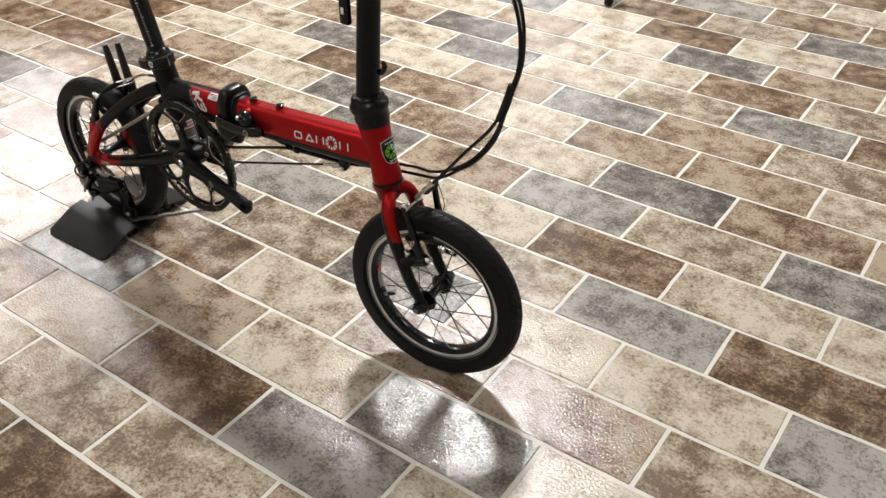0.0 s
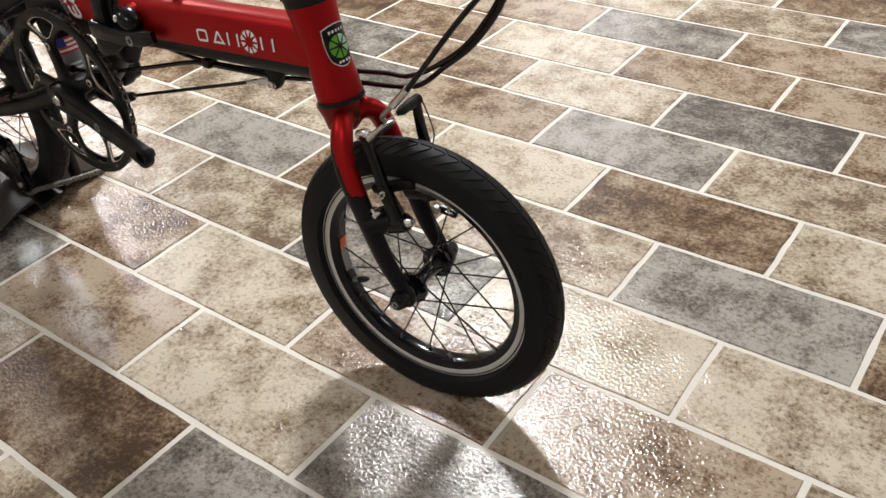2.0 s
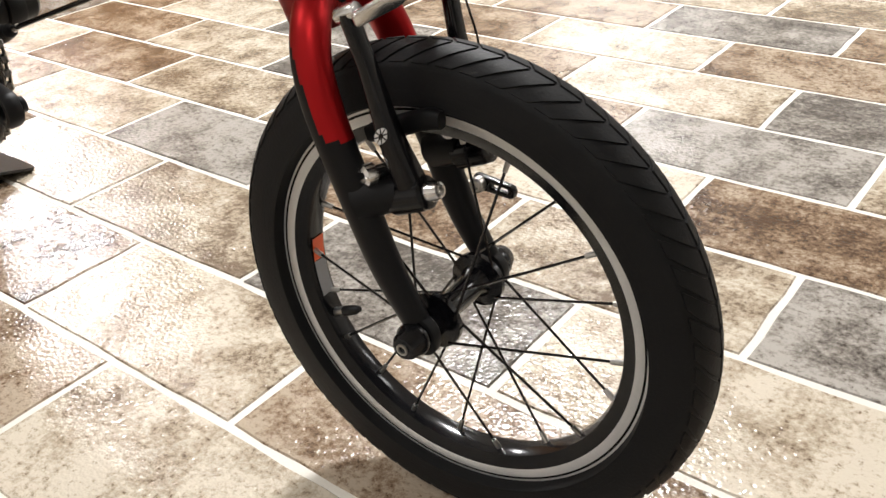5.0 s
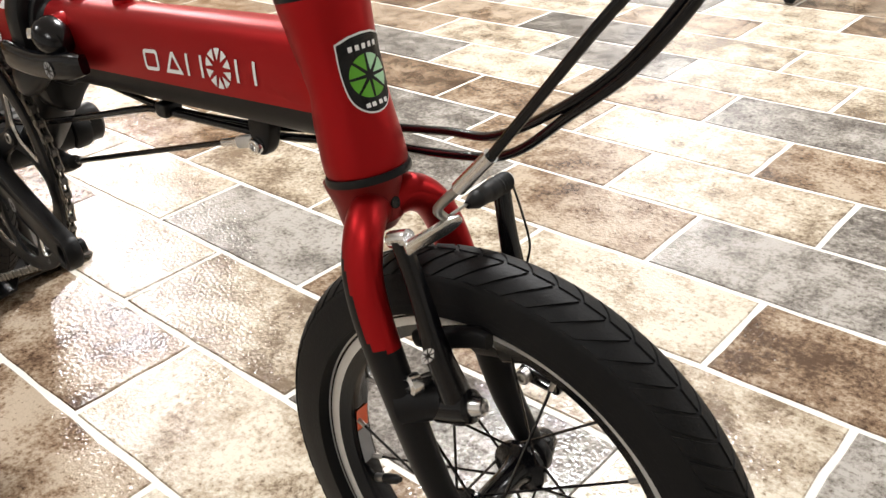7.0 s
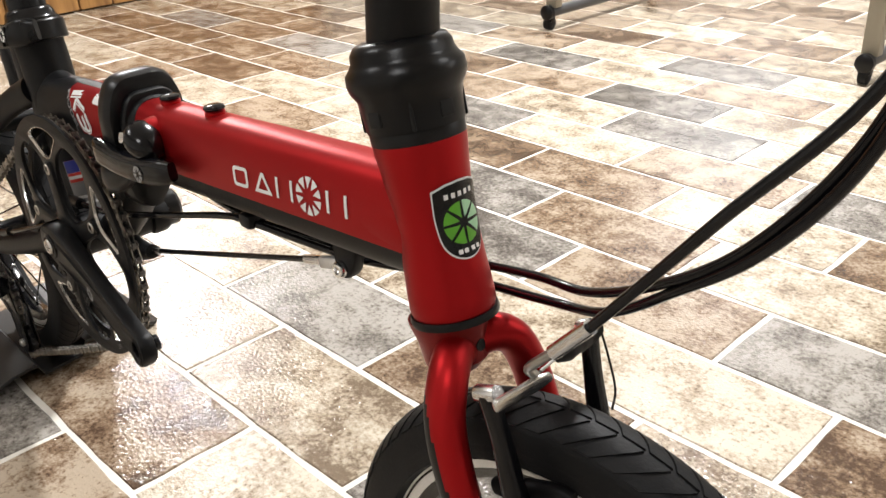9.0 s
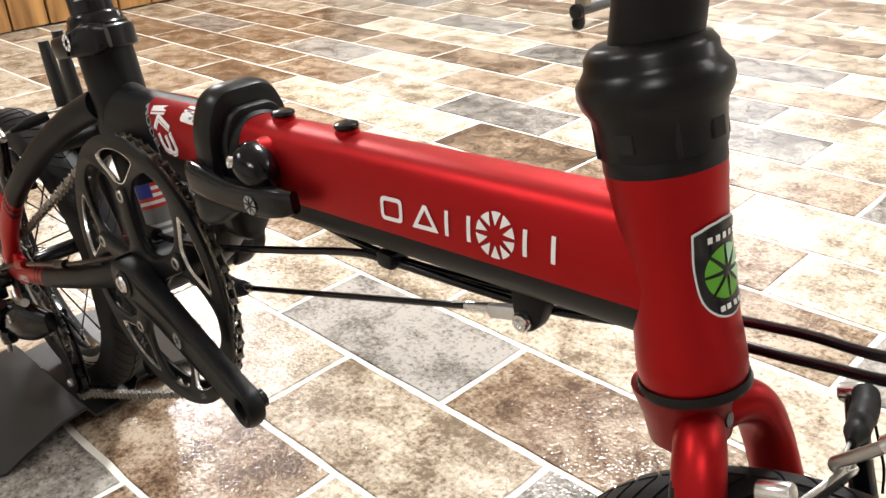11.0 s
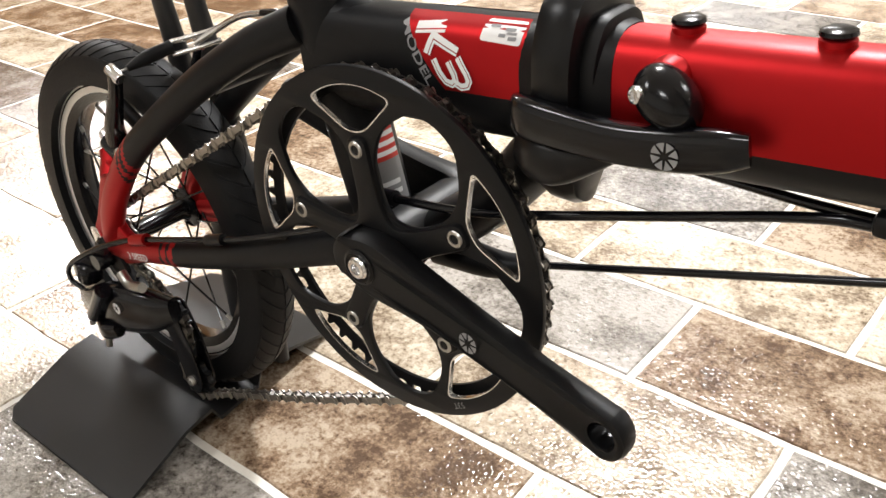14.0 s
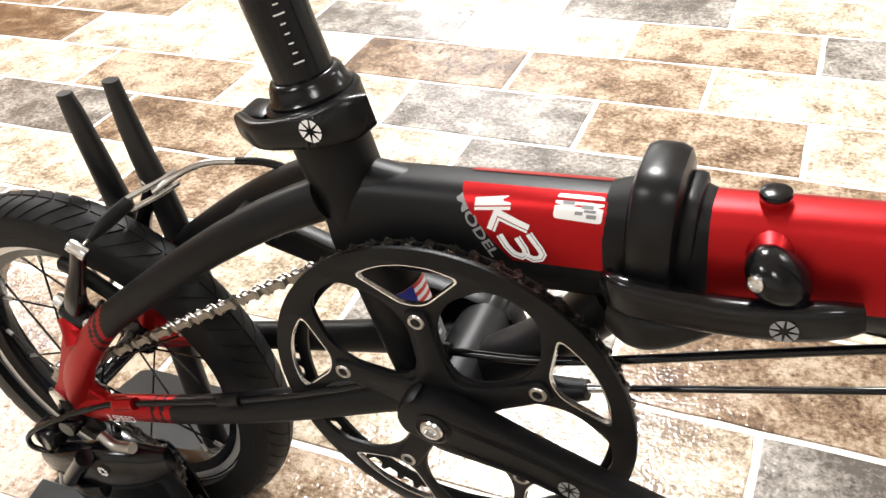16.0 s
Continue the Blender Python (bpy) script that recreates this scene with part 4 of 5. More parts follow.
part("rear_brake_cable", sweep(bmesh.new(), reach([(-0.020, -0.024, 0.321), (0.055, -0.022, 0.331), (0.150, -0.012, 0.354), (0.222, -0.006, 0.3730), (0.259, -0.006, 0.3785), (0.360, 0.006, 0.3800), (0.425, 0.028, 0.382), (0.495, 0.034, 0.3885), (0.545, 0.020, 0.407), (0.588, 0.006, 0.442), (0.624, 0.001, 0.4755), (0.654, 0.001, 0.521), (0.672, 0.001, 0.580), (0.693, 0.001, 0.660), (0.681, 0.001, 0.745), (0.62, 0.001, 0.840), (0.480, 0.001, 0.890)]), 0.0027, 12, 8), GLOSS, bike, "black cable housing")
part("cable_sleeve", sweep(bmesh.new(), reach([(0.661, 0.000, 0.556), (0.670, 0.000, 0.582), (0.679, 0.000, 0.615)]), [(0.0062, 0.0052), (0.0066, 0.0056), (0.006, 0.005)], 14, 4), RUBBER, bike)
part("cable_clip", box(bmesh.new(), (0.2575, -0.004, 0.3805), (0.014, 0.016, 0.011), 0.003), PLASTIC, bike)
part("cable_sleeve", sweep(bmesh.new(), [(-0.030, -0.024, 0.320), (-0.008, -0.024, 0.3225)], 0.0052, 14, 1), PLASTIC, bike)

# tension cable under the frame
lug = part("cable_lug", plate_bm([rounded([(-0.010, 0.018), (-0.008, -0.007), (0.002, -0.0095), (0.009, -0.003), (0.016, 0.018)], 0.008)], 0.010, bike_plane(0.0, 0.360, 0.378), 0.002), BLACK, bike)
part("bolt", lathe(bmesh.new(), solid([(0.0050, 0.004), (0.0056, 0.005), (0.0056, 0.0085), (0.0046, 0.0100), (0.0028, 0.0100), (0.0026, 0.008)]), (0.360, 0, 0.377), (0, -1, 0), 18), SILVER, lug)
tie = part("tension_cable", sweep(bmesh.new(), [(0.080, 0.001, 0.2935), (0.327, -0.001, 0.3705)], 0.0022, 12, 1), GLOSS, bike, "thin black tension cable")
part("fork_end", box(bmesh.new(), (0.3435, -0.002, 0.3745), (0.022, 0.006, 0.0085), 0.002, Matrix.Rotation(-0.28, 3, "Y")), TRACK, tie, "pale grey cable fork end")
part("ferrule", sweep(bmesh.new(), [(0.315, -0.001, 0.3668), (0.334, -0.001, 0.3725)], 0.0034, 12, 1), SILVER, tie)
part("ferrule", sweep(bmesh.new(), [(0.062, 0.001, 0.2880), (0.084, 0.001, 0.2948)], [0.0036, 0.0030], 12, 1), SILVER, tie)

# seat tube, seat post, clamp
SAX = Vector((-0.240, 0, 1)).normalized()
ST = lambda z: Vector((-0.0970 + (0.520 - z) * 0.240, 0, z))
part("seat_tube", sweep(bmesh.new(), [tuple(ST(0.262)), tuple(ST(0.30)), tuple(ST(0.37)), tuple(ST(0.430)), tuple(ST(0.462))], [0.0195, 0.0200, 0.0212, 0.0222, 0.0222], 32, 5), BLACK, bike, "matt black seat tube")
part("gusset", sweep(bmesh.new(), [(-0.078, 0, ZC(-0.07)), (-0.052, 0, ZC(-0.05)), (-0.030, 0, ZC(-0.03))], [(0.040, 0.0218), (0.0365, 0.0219), (0.0322, 0.0216)], 28, 5), BLACK, bike)
post = part("seat_post", sweep(bmesh.new(), [tuple(ST(0.43)), tuple(ST(0.72))], 0.0170, 32, 1), GLOSS, bike, "glossy black seat post with white scale")
for k in range(26):
    c = ST(0.496 + 0.0032 * k * 1.6)
    wdt = 0.0060 if k % 5 == 0 else 0.0028
    a0 = radians(-52)
    fx = Vector((SAX.z, 0, -SAX.x))
    bm = bmesh.new()
    rows = []
    for j in range(4):
        a = a0 + (j / 3 - 0.5) * wdt / 0.017
        d = fx * math.cos(a) + Vector((0, 1, 0)) * math.sin(a)
        rows.append([bm.verts.new(c + d * 0.0173 + SAX * o) for o in (-0.0004, 0.0004)])
    for a, b in zip(rows, rows[1:]):
        bm.faces.new((a[0], a[1], b[1], b[0]))
    part("scale_mark", bm, WHITE, post)
part("post_sleeve", lathe(bmesh.new(), solid([(0.0245, 0.0), (0.0245, 0.004), (0.0225, 0.006), (0.0215, 0.011), (0.0195, 0.014), (0.0180, 0.0145)]), ST(0.4720), SAX, 32), GLOSS, bike, "glossy black ring at the foot of the seat post")
clamp = part("seat_clamp", lathe(bmesh.new(), solid([(0.0265, 0.0), (0.0275, 0.001), (0.0275, 0.0165), (0.0262, 0.018)]), ST(0.4565), SAX, 36), PLASTIC, bike, "black seat clamp with quick release")
cz = ST(0.4655)
part("quick_release", sweep(bmesh.new(), [(cz.x - 0.042, -0.014, cz.z - 0.010), (cz.x - 0.020, -0.0280, cz.z - 0.005), (cz.x + 0.010, -0.0290, cz.z + 0.002), (cz.x + 0.030, -0.021, cz.z + 0.0075), (cz.x + 0.040, -0.012, cz.z + 0.010)], [(0.0085, 0.004), (0.0085, 0.0045), (0.0095, 0.0045), (0.0120, 0.0055), (0.0090, 0.004)], 18, 6, power=3), PLASTIC, clamp, "black quick release lever")
for k in range(6):
    p = Vector((cz.x + 0.012 + 0.0042 * k, -0.0335 + 0.0022 * k, cz.z + 0.003 + 0.0009 * k))
    part("grip_rib", box(bmesh.new(), p, (0.0015, 0.003, 0.017), 0.0006, Matrix.Rotation(0.42, 3, "Z")), PLASTIC, clamp)
part("pinch_end", box(bmesh.new(), (cz.x - 0.036, -0.004, cz.z - 0.009), (0.018, 0.022, 0.014), 0.003), PLASTIC, clamp)
bm = segments(bmesh.new(), Matrix.Translation((cz.x + 0.016, -0.0350, cz.z + 0.0060)) @ Matrix.Rotation(radians(90), 4, "X") @ Matrix.Diagonal((0.0066, 0.0066, 1, 1)), 0.3)
part("emblem", bm, WHITE, clamp, "white printed sliced disc")

# flag sticker low on the seat tube
def on_seat_tube(bm, lift=0.0005):
    fx = Vector((SAX.z, 0, -SAX.x))
    for v in bm.verts:
        u, h = v.co.x, v.co.y
        a = u / 0.0205 - 0.35
        r = 0.0205 + 0.0008 + lift
        v.co = ST(h) + (fx * math.cos(a) + Vector((0, 1, 0)) * math.sin(a)) * r
    return bm


flag = part("sticker", on_seat_tube(fine(flat([[(-0.013, 0.302), (0.013, 0.302), (0.013, 0.350), (-0.013, 0.350)]]))), GREY, bike, "small striped flag sticker")
for k in range(7):
    part("stripe", on_seat_tube(fine(stroke(bmesh.new(), (-0.012, 0.3485 - 0.0029 * k), (0.012, 0.3485 - 0.0029 * k), 0.0029)), 0.0009), REDP if k % 2 == 0 else WHITE, flag)
part("canton", on_seat_tube(fine(stroke(bmesh.new(), (-0.012, 0.3442), (-0.001, 0.3442), 0.0115)), 0.0013), BLUE, flag)
for k in range(3):
    part("print_bar", on_seat_tube(fine(stroke(bmesh.new(), (-0.010, 0.321 - 0.006 * k), (0.008, 0.321 - 0.006 * k), 0.003)), 0.0009), WHITE if k else GREY, flag)

# bottom bracket and braces
shell = part("bottom_bracket", lathe(bmesh.new(), solid([(0.0175, -0.036), (0.0195, -0.034), (0.0195, 0.034), (0.0175, 0.036)]), BB, (0, 1, 0), 32), BLACK, bike, "black bottom bracket shell")
part("cup", lathe(bmesh.new(), solid([(0.0155, 0.034), (0.0172, 0.035), (0.0172, 0.039), (0.0150, 0.0405), (0.0120, 0.0395), (0.0080, 0.041), (0.0080, 0.048)]), BB, (0, -1, 0), 28), GLOSS, shell)
part("brace_tube", sweep(bmesh.new(), [(0.012, 0, 0.298), (0.05, 0, 0.330), (0.086, 0, 0.372)], [(0.016, 0.020), (0.0155, 0.019), (0.017, 0.020)], 24, 5), BLACK, bike, "matt black brace under the hinge")
part("brace_plate", sweep(bmesh.new(), [(-0.052, 0, 0.285), (-0.028, 0, 0.288), (0.0, 0, 0.291)], [(0.020, 0.018), (0.016, 0.020), (0.016, 0.020)], 20, 3), BLACK, bike)
part("cable_anchor", sweep(bmesh.new(), [(0.005, 0, 0.282), (0.045, 0, 0.283), (0.070, 0, 0.290)], [(0.012, 0.012), (0.009, 0.010), (0.006, 0.007)], 18, 4), BLACK, bike)

# rear triangle
for s in (-1, 1):
    pk = lambda c, k: 1 if (c.x > -0.2290 or -0.2350 > c.x > -0.2385 or -0.2440 > c.x > -0.2475) else 0
    part("chainstay", sweep(bmesh.new(), [(-0.336, 0.044 * s, 0.190), (-0.306, 0.0445 * s, 0.196), (-0.265, 0.0435 * s, 0.2075), (-0.210, 0.0415 * s, 0.222), (-0.132, 0.036 * s, 0.2475), (-0.060, 0.028 * s, 0.274), (-0.010, 0.022 * s, 0.289)],
         [(0.010, 0.0075), (0.0115, 0.0088), (0.0115, 0.0095), (0.0118, 0.010), (0.0125, 0.0108), (0.0135, 0.012), (0.014, 0.012)], 24, 24, pick=pk), [RED, BLACK], bike, "chainstay, red at the wheel end with black bands")
    pk2 = lambda c, k: 1 if (c.x > -0.2600 or -0.2650 > c.x > -0.2680 or -0.2715 > c.x > -0.2745) else 0
    part("seatstay", sweep(bmesh.new(), [(-0.330, 0.044 * s, 0.197), (-0.319, 0.0445 * s, 0.224), (-0.299, 0.0445 * s, 0.255), (-0.264, 0.043 * s, 0.295), (-0.220, 0.039 * s, 0.331), (-0.168, 0.032 * s, 0.369), (-0.120, 0.023 * s, 0.398), (-0.082, 0.015 * s, 0.415)],
         [(0.011, 0.0078), (0.0125, 0.0085), (0.0118, 0.0090), (0.0112, 0.0098), (0.0112, 0.0105), (0.0116, 0.011), (0.0125, 0.0112), (0.0135, 0.0115)], 24, 20, pick=pk2), [RED, BLACK], bike, "seatstay, red at the wheel end with black bands")
    drop = part("dropout", plate_bm([rounded([(-0.372, 0.190), (-0.360, 0.205), (-0.345, 0.232), (-0.330, 0.262), (-0.318, 0.272), (-0.306, 0.262), (-0.318, 0.236), (-0.330, 0.208), (-0.318, 0.198), (-0.290, 0.200), (-0.290, 0.184), (-0.330, 0.168), (-0.366, 0.166)], 0.008)], 0.009, bike_plane(0.0435 * s, 0.018, 0.011), 0.002), RED, bike, "red dropout plate")
    part("washer", plate_bm([rounded([(-0.374, 0.196), (-0.362, 0.196), (-0.354, 0.178), (-0.360, 0.168), (-0.370, 0.170)], 0.005)], 0.003, bike_plane(0.0495 * s, 0.020, 0.010), 0.0006), SILVER, drop, "bright steel axle washer")
    part("axle_nut", lathe(bmesh.new(), solid([(0.0090, 0.050), (0.0092, 0.052), (0.0085, 0.058), (0.0070, 0.062), (0.0040, 0.0625), (0.0036, 0.060)]), REAR, (0, s, 0), 20), GLOSS, bike)
    part("brake_boss", sweep(bmesh.new(), [(-0.300, 0.043 * s, 0.266), (-0.305, 0.038 * s, 0.276), (-0.310, 0.035 * s, 0.284)], [0.012, 0.0105, 0.0095], 16, 4, side=(0, 0, 1)), RED, bike)
wrd = text_mesh("3 SPEED", 0.0088)
bmesh.ops.transform(wrd, matrix=Matrix.Translation((-0.2790, -0.0538, 0.2010)) @ Matrix.Rotation(radians(-13.5), 4, "Y") @ Matrix.Rotation(radians(90), 4, "X"), verts=wrd.verts)
part("writing", wrd, WHITE, bike, "small white printed words")
part("cross_brace", sweep(bmesh.new(), [(-0.165, -0.030, 0.366), (-0.165, 0.030, 0.366)], 0.008, 16, 1), BLACK, bike)

BWD = Vector((-0.86, 0, 0.50))
v_brake((-0.303, -0.033, 0.287), (-0.266, -0.040, 0.357), BWD, -1)
v_brake((-0.303, 0.033, 0.287), (-0.266, 0.040, 0.357), BWD, 1)
bt = [(-0.265, -0.030, 0.358), (-0.262, -0.014, 0.362), (-0.257, 0.006, 0.366)]
part("cable_boot", sweep(bmesh.new(), bt, [0.0024, 0.0052, 0.0050], 14, 5), RUBBER, bike, "rubber cable boot")
part("brake_wire", sweep(bmesh.new(), [(-0.266, -0.044, 0.356), (-0.265, -0.026, 0.359)], 0.0009, 8, 1), STEEL, bike)
for o in (-0.005, 0.005):
    part("brake_link", sweep(bmesh.new(), [(-0.258, 0.006, 0.364 + o), (-0.246, 0.024, 0.367 + o), (-0.238, 0.038, 0.370 + o)], 0.0022, 10, 3), SILVER, bike, "silver wire brake link")
part("noodle", sweep(bmesh.new(), [(-0.248, 0.022, 0.366), (-0.232, 0.032, 0.376), (-0.205, 0.034, 0.389), (-0.172, 0.032, 0.397)], 0.0026, 12, 6), SILVER, bike, "bent silver cable pipe")
part("rear_brake_cable", sweep(bmesh.new(), [(-0.176, 0.032, 0.3965), (-0.155, 0.030, 0.400), (-0.135, 0.027, 0.400), (-0.105, 0.022, 0.392)], 0.0027, 12, 6), GLOSS, bike, "black cable housing")
part("shift_cable", sweep(bmesh.new(), [(-0.010, -0.028, 0.312), (-0.080, -0.040, 0.284), (-0.150, -0.047, 0.258), (-0.210, -0.052, 0.240), (-0.262, -0.0545, 0.224), (-0.290, -0.056, 0.214), (-0.330, -0.064, 0.196), (-0.370, -0.070, 0.170), (-0.378, -0.070, 0.152), (-0.368, -0.066, 0.143)], 0.0024, 10, 8), GLOSS, bike, "black shift cable housing")
part("cable_stop", sweep(bmesh.new(), [(-0.276, -0.0552, 0.2190), (-0.256, -0.0543, 0.2260)], 0.0050, 12, 1), RED, bike)
part("cable_stop", sweep(bmesh.new(), [(-0.178, -0.0495, 0.2490), (-0.160, -0.048, 0.2550)], 0.0045, 12, 1), PLASTIC, bike)

# cassette, three small sprockets
for k, (r, y) in enumerate(((0.0275, -0.0300), (0.0235, -0.0335), (0.0195, -0.0370))):
    nt_ = 13 - 2 * k
    o = []
    for j in range(nt_):
        a = 2 * math.pi * j / nt_
        for da, rr in ((-0.12, 0.90), (-0.05, 1.0), (0.05, 1.0), (0.12, 0.90)):
            o.append((r * rr * math.cos(a + da * 13 / nt_), r * rr * math.sin(a + da * 13 / nt_)))
    part("sprocket", plate_bm([o, arc(0, 0, 0.012, 0, 345, 23)], 0.0018, bike_plane(y, REAR.x, REAR.z)), CHAIN, bike, "small steel sprocket")

# chainring with its guard plate, spider, cranks
TH0 = 99.0
CY = -0.0325
KR = 1.035                                   # size of the chainring
holes = []
for k in range(5):
    a0 = TH0 + 72 * k
    pol = lambda r, a: (KR * r * math.cos(radians(a)), KR * r * math.sin(radians(a)))
    small = rounded([pol(0.0990, a0 - 18.5), pol(0.1016, a0 - 9), pol(0.1022, a0), pol(0.1016, a0 + 9), pol(0.0990, a0 + 18.5), pol(0.0755, a0 + 5.0), pol(0.0755, a0 - 5.0)], [0.006, 0.02, 0.02, 0.02, 0.006, 0.008, 0.008], 5)
    b0 = a0 + 36
    large = rounded([pol(0.0985, b0 - 9.5), pol(0.1012, b0), pol(0.0985, b0 + 9.5), pol(0.0800, b0 + 22), pol(0.0600, b0 + 28.0), pol(0.0360, b0 + 22), pol(0.0260, b0), pol(0.0360, b0 - 22), pol(0.0600, b0 - 28.0), pol(0.0800, b0 - 22)], [0.008, 0.02, 0.008, 0.02, 0.01, 0.02, 0.02, 0.02, 0.01, 0.02], 4)
    holes += [small, large]
guard = part("chain_guard", plate_bm([arc(0, 0, 0.1125 * KR, 0, 357, 119)] + holes + [arc(0, 0, 0.012, 0, 350, 35)], 0.0036, bike_plane(CY - 0.0050, BB.x, BB.z), 0.0007), BLACK, bike, "black chainring guard with cut-out windows", sharp=25)
for k in range(5):
    ring = [Vector((BB.x + u, CY - 0.0070, BB.z + w)) for u, w in holes[2 * k]]
    bm = bmesh.new()
    c = sum(ring, Vector()) / len(ring)
    a_ = [bm.verts.new(c + (p - c) * 1.0) for p in ring]
    b_ = [bm.verts.new(c + (p - c) * 1.05) for p in ring]
    d_ = [bm.verts.new(c + (p - c) * 0.965 + Vector((0, 0.0022, 0))) for p in ring]
    n = len(ring)
    for i in range(n):
        j = (i + 1) % n
        bm.faces.new((a_[i], a_[j], b_[j], b_[i]))
        bm.faces.new((d_[i], d_[j], a_[j], a_[i]))
    part("polished_edge", bm, SILVER, guard, "bright machined window edge")
o = []
for j in range(53):
    a = 2 * math.pi * j / 53
    for da, rr in ((-0.030, 0.1035), (-0.012, 0.1092), (0.012, 0.1092), (0.030, 0.1035)):
        o.append((KR * rr * math.cos(a + da), KR * rr * math.sin(a + da)))
part("chainring", plate_bm([o, arc(0, 0, 0.0960 * KR, 0, 357, 119)], 0.0024, bike_plane(CY + 0.0035, BB.x, BB.z), 0.0), BLACK, bike, "black toothed chainring")
spid = []
for k in range(5):
    a0 = TH0 + 72 * k
    pol = lambda r, a: (KR * r * math.cos(radians(a)), KR * r * math.sin(radians(a)))
    spid += [pol(0.0220, a0 - 36), pol(0.0360, a0 - 13.5), pol(0.0725, a0 - 6.0), pol(0.0725, a0 + 6.0), pol(0.0360, a0 + 13.5)]
spider = part("spider", plate_bm([rounded(spid, [0.016, 0.02, 0.006, 0.006, 0.02] * 5, 5)], 0.009, bike_plane(CY - 0.0055, BB.x, BB.z), 0.0028), BLACK, bike, "matt black five-armed crank spider")
for k in range(5):
    a0 = radians(TH0 + 72 * k)
    p = BB + Vector((0.0652 * KR * math.cos(a0), CY - 0.0085, 0.0652 * KR * math.sin(a0)))
    bl = part("chainring_bolt", lathe(bmesh.new(), solid([(0.0052, -0.004), (0.0054, 0.0014), (0.0047, 0.0022), (0.0032, 0.0022), (0.0030, 0.0004)]), p, (0, -1, 0), 20), STEEL, spider, "bright chainring bolt")
    # Near-black hexagon stands in for the shade down the bolt's socket.
    part("socket", lathe(bmesh.new(), solid([(0.0030, 0.0), (0.0030, 0.0012)]), p, (0, -1, 0), 6), bpy.data.materials["slot_shadow"], spider)


def crank(turn, s, y0):
    """One crank arm in its own plane, bent outwards to the pedal end. s: side."""
    L = 0.1745
    up = [(-0.014, 0.0150), (0.008, 0.0195), (0.040, 0.0165), (0.085, 0.0138), (0.135, 0.0128), (L + 0.002, 0.0145)]
    outline = [(x, h) for x, h in spline(up, 5)] + arc(L, 0, 0.0147, 80, -80, 14) + [(x, -h) for x, h in reversed(spline(up, 5))] + arc(-0.006, 0, 0.0185, 245, 115, 10)
    bm = plate_bm([outline, arc(L, 0, 0.0072, 0, 345, 23)], 0.0150, None, 0.0042)
    bmesh.ops.subdivide_edges(bm, edges=[e for e in bm.edges if e.calc_length() > 0.03], cuts=4)
    for v in bm.verts:
        v.co.z += 0.0165 * (max(0, v.co.x) / L) ** 1.1
        if v.co.z > 0 and v.co.x < 0.06:
            v.co.z += 0.004 * (1 - max(0, v.co.x) / 0.06)
    m = bike_plane(0, 0, 0, turn)
    if s > 0:
        m = Matrix.Diagonal((1, -1, 1, 1)) @ m
    bmesh.ops.transform(bm, matrix=Matrix.Translation((BB.x, y0, BB.z)) @ m, verts=bm.verts)
    return bm


TURN_C = -10.8
arm = part("crank_arm", crank(TURN_C, -1, CY - 0.0155), BLACK, bike, "matt black crank arm with an empty pedal hole", sharp=30)
part("crank_bolt", lathe(bmesh.new(), solid([(0.0072, 0.0), (0.0074, 0.0045), (0.0066, 0.0056), (0.0058, 0.0050), (0.0056, 0.0062), (0.0038, 0.0064), (0.0034, 0.0036)]), BB + Vector((0, CY - 0.0245, 0)), (0, -1, 0), 24), SILVER, arm, "bright crank bolt")
part("bolt_ring", lathe(bmesh.new(), solid([(0.0118, 0.0), (0.0118, 0.0035), (0.0098, 0.0044), (0.0080, 0.0030)]), BB + Vector((0, CY - 0.0245, 0)), (0, -1, 0), 24), PLASTIC, arm)
dirc = Vector((math.cos(radians(TURN_C)), 0, math.sin(radians(TURN_C))))
pe = BB + dirc * 0.1745
bm = lathe(bmesh.new(), [(0.0072, 0.006), (0.0066, -0.0), (0.0066, -0.012)], (pe.x, CY - 0.0315, pe.z), (0, -1, 0), 22)
part("pedal_thread", bm, PLASTIC, arm)
bm = segments(bmesh.new(), Matrix.Translation(BB + dirc * 0.086 + Vector((0, CY - 0.0327, 0.0))) @ Matrix.Rotation(radians(-5.2), 4, "Z") @ Matrix.Rotation(radians(90), 4, "X") @ Matrix.Diagonal((0.0064, 0.0064, 1, 1)), 0.3)
part("emblem", bm, GREY, arm, "grey printed sliced disc")
arm2 = part("crank_arm", crank(TURN_C + 180, 1, -CY + 0.006), BLACK, bike, "matt black crank arm with an empty pedal hole", sharp=30)
part("crank_boss", lathe(bmesh.new(), solid([(0.017, -0.02), (0.019, -0.016), (0.019, 0.012), (0.0165, 0.015)]), BB + Vector((0, 0.050, 0)), (0, 1, 0), 28), PLASTIC, arm2)
num = text_mesh("53T", 0.0062)
bmesh.ops.transform(num, matrix=bike_plane(CY - 0.0072, BB.x, BB.z, -60) @ Matrix.Translation((0.1050 * KR, 0, 0)) @ Matrix.Rotation(radians(-90), 4, "Z"), verts=num.verts)
part("writing", num, GREY, guard, "small grey printed tooth count")

# derailleur
der = part("derailleur", sweep(bmesh.new(), [(-0.388, -0.060, 0.112), (-0.358, -0.063, 0.119), (-0.322, -0.0635, 0.130), (-0.288, -0.057, 0.136), (-0.264, -0.049, 0.141)], [(0.013, 0.008), (0.019, 0.011), (0.023, 0.012), (0.020, 0.011), (0.011, 0.007)], 20, 5, power=3), GLOSS, bike, "glossy black rear derailleur")
part("hanger", plate_bm([rounded([(-0.370, 0.176), (-0.352, 0.178), (-0.334, 0.160), (-0.330, 0.148), (-0.346, 0.142), (-0.360, 0.152)], 0.006)], 0.005, bike_plane(-0.0505, 0.011, 0.009), 0.001), BLACK, der)
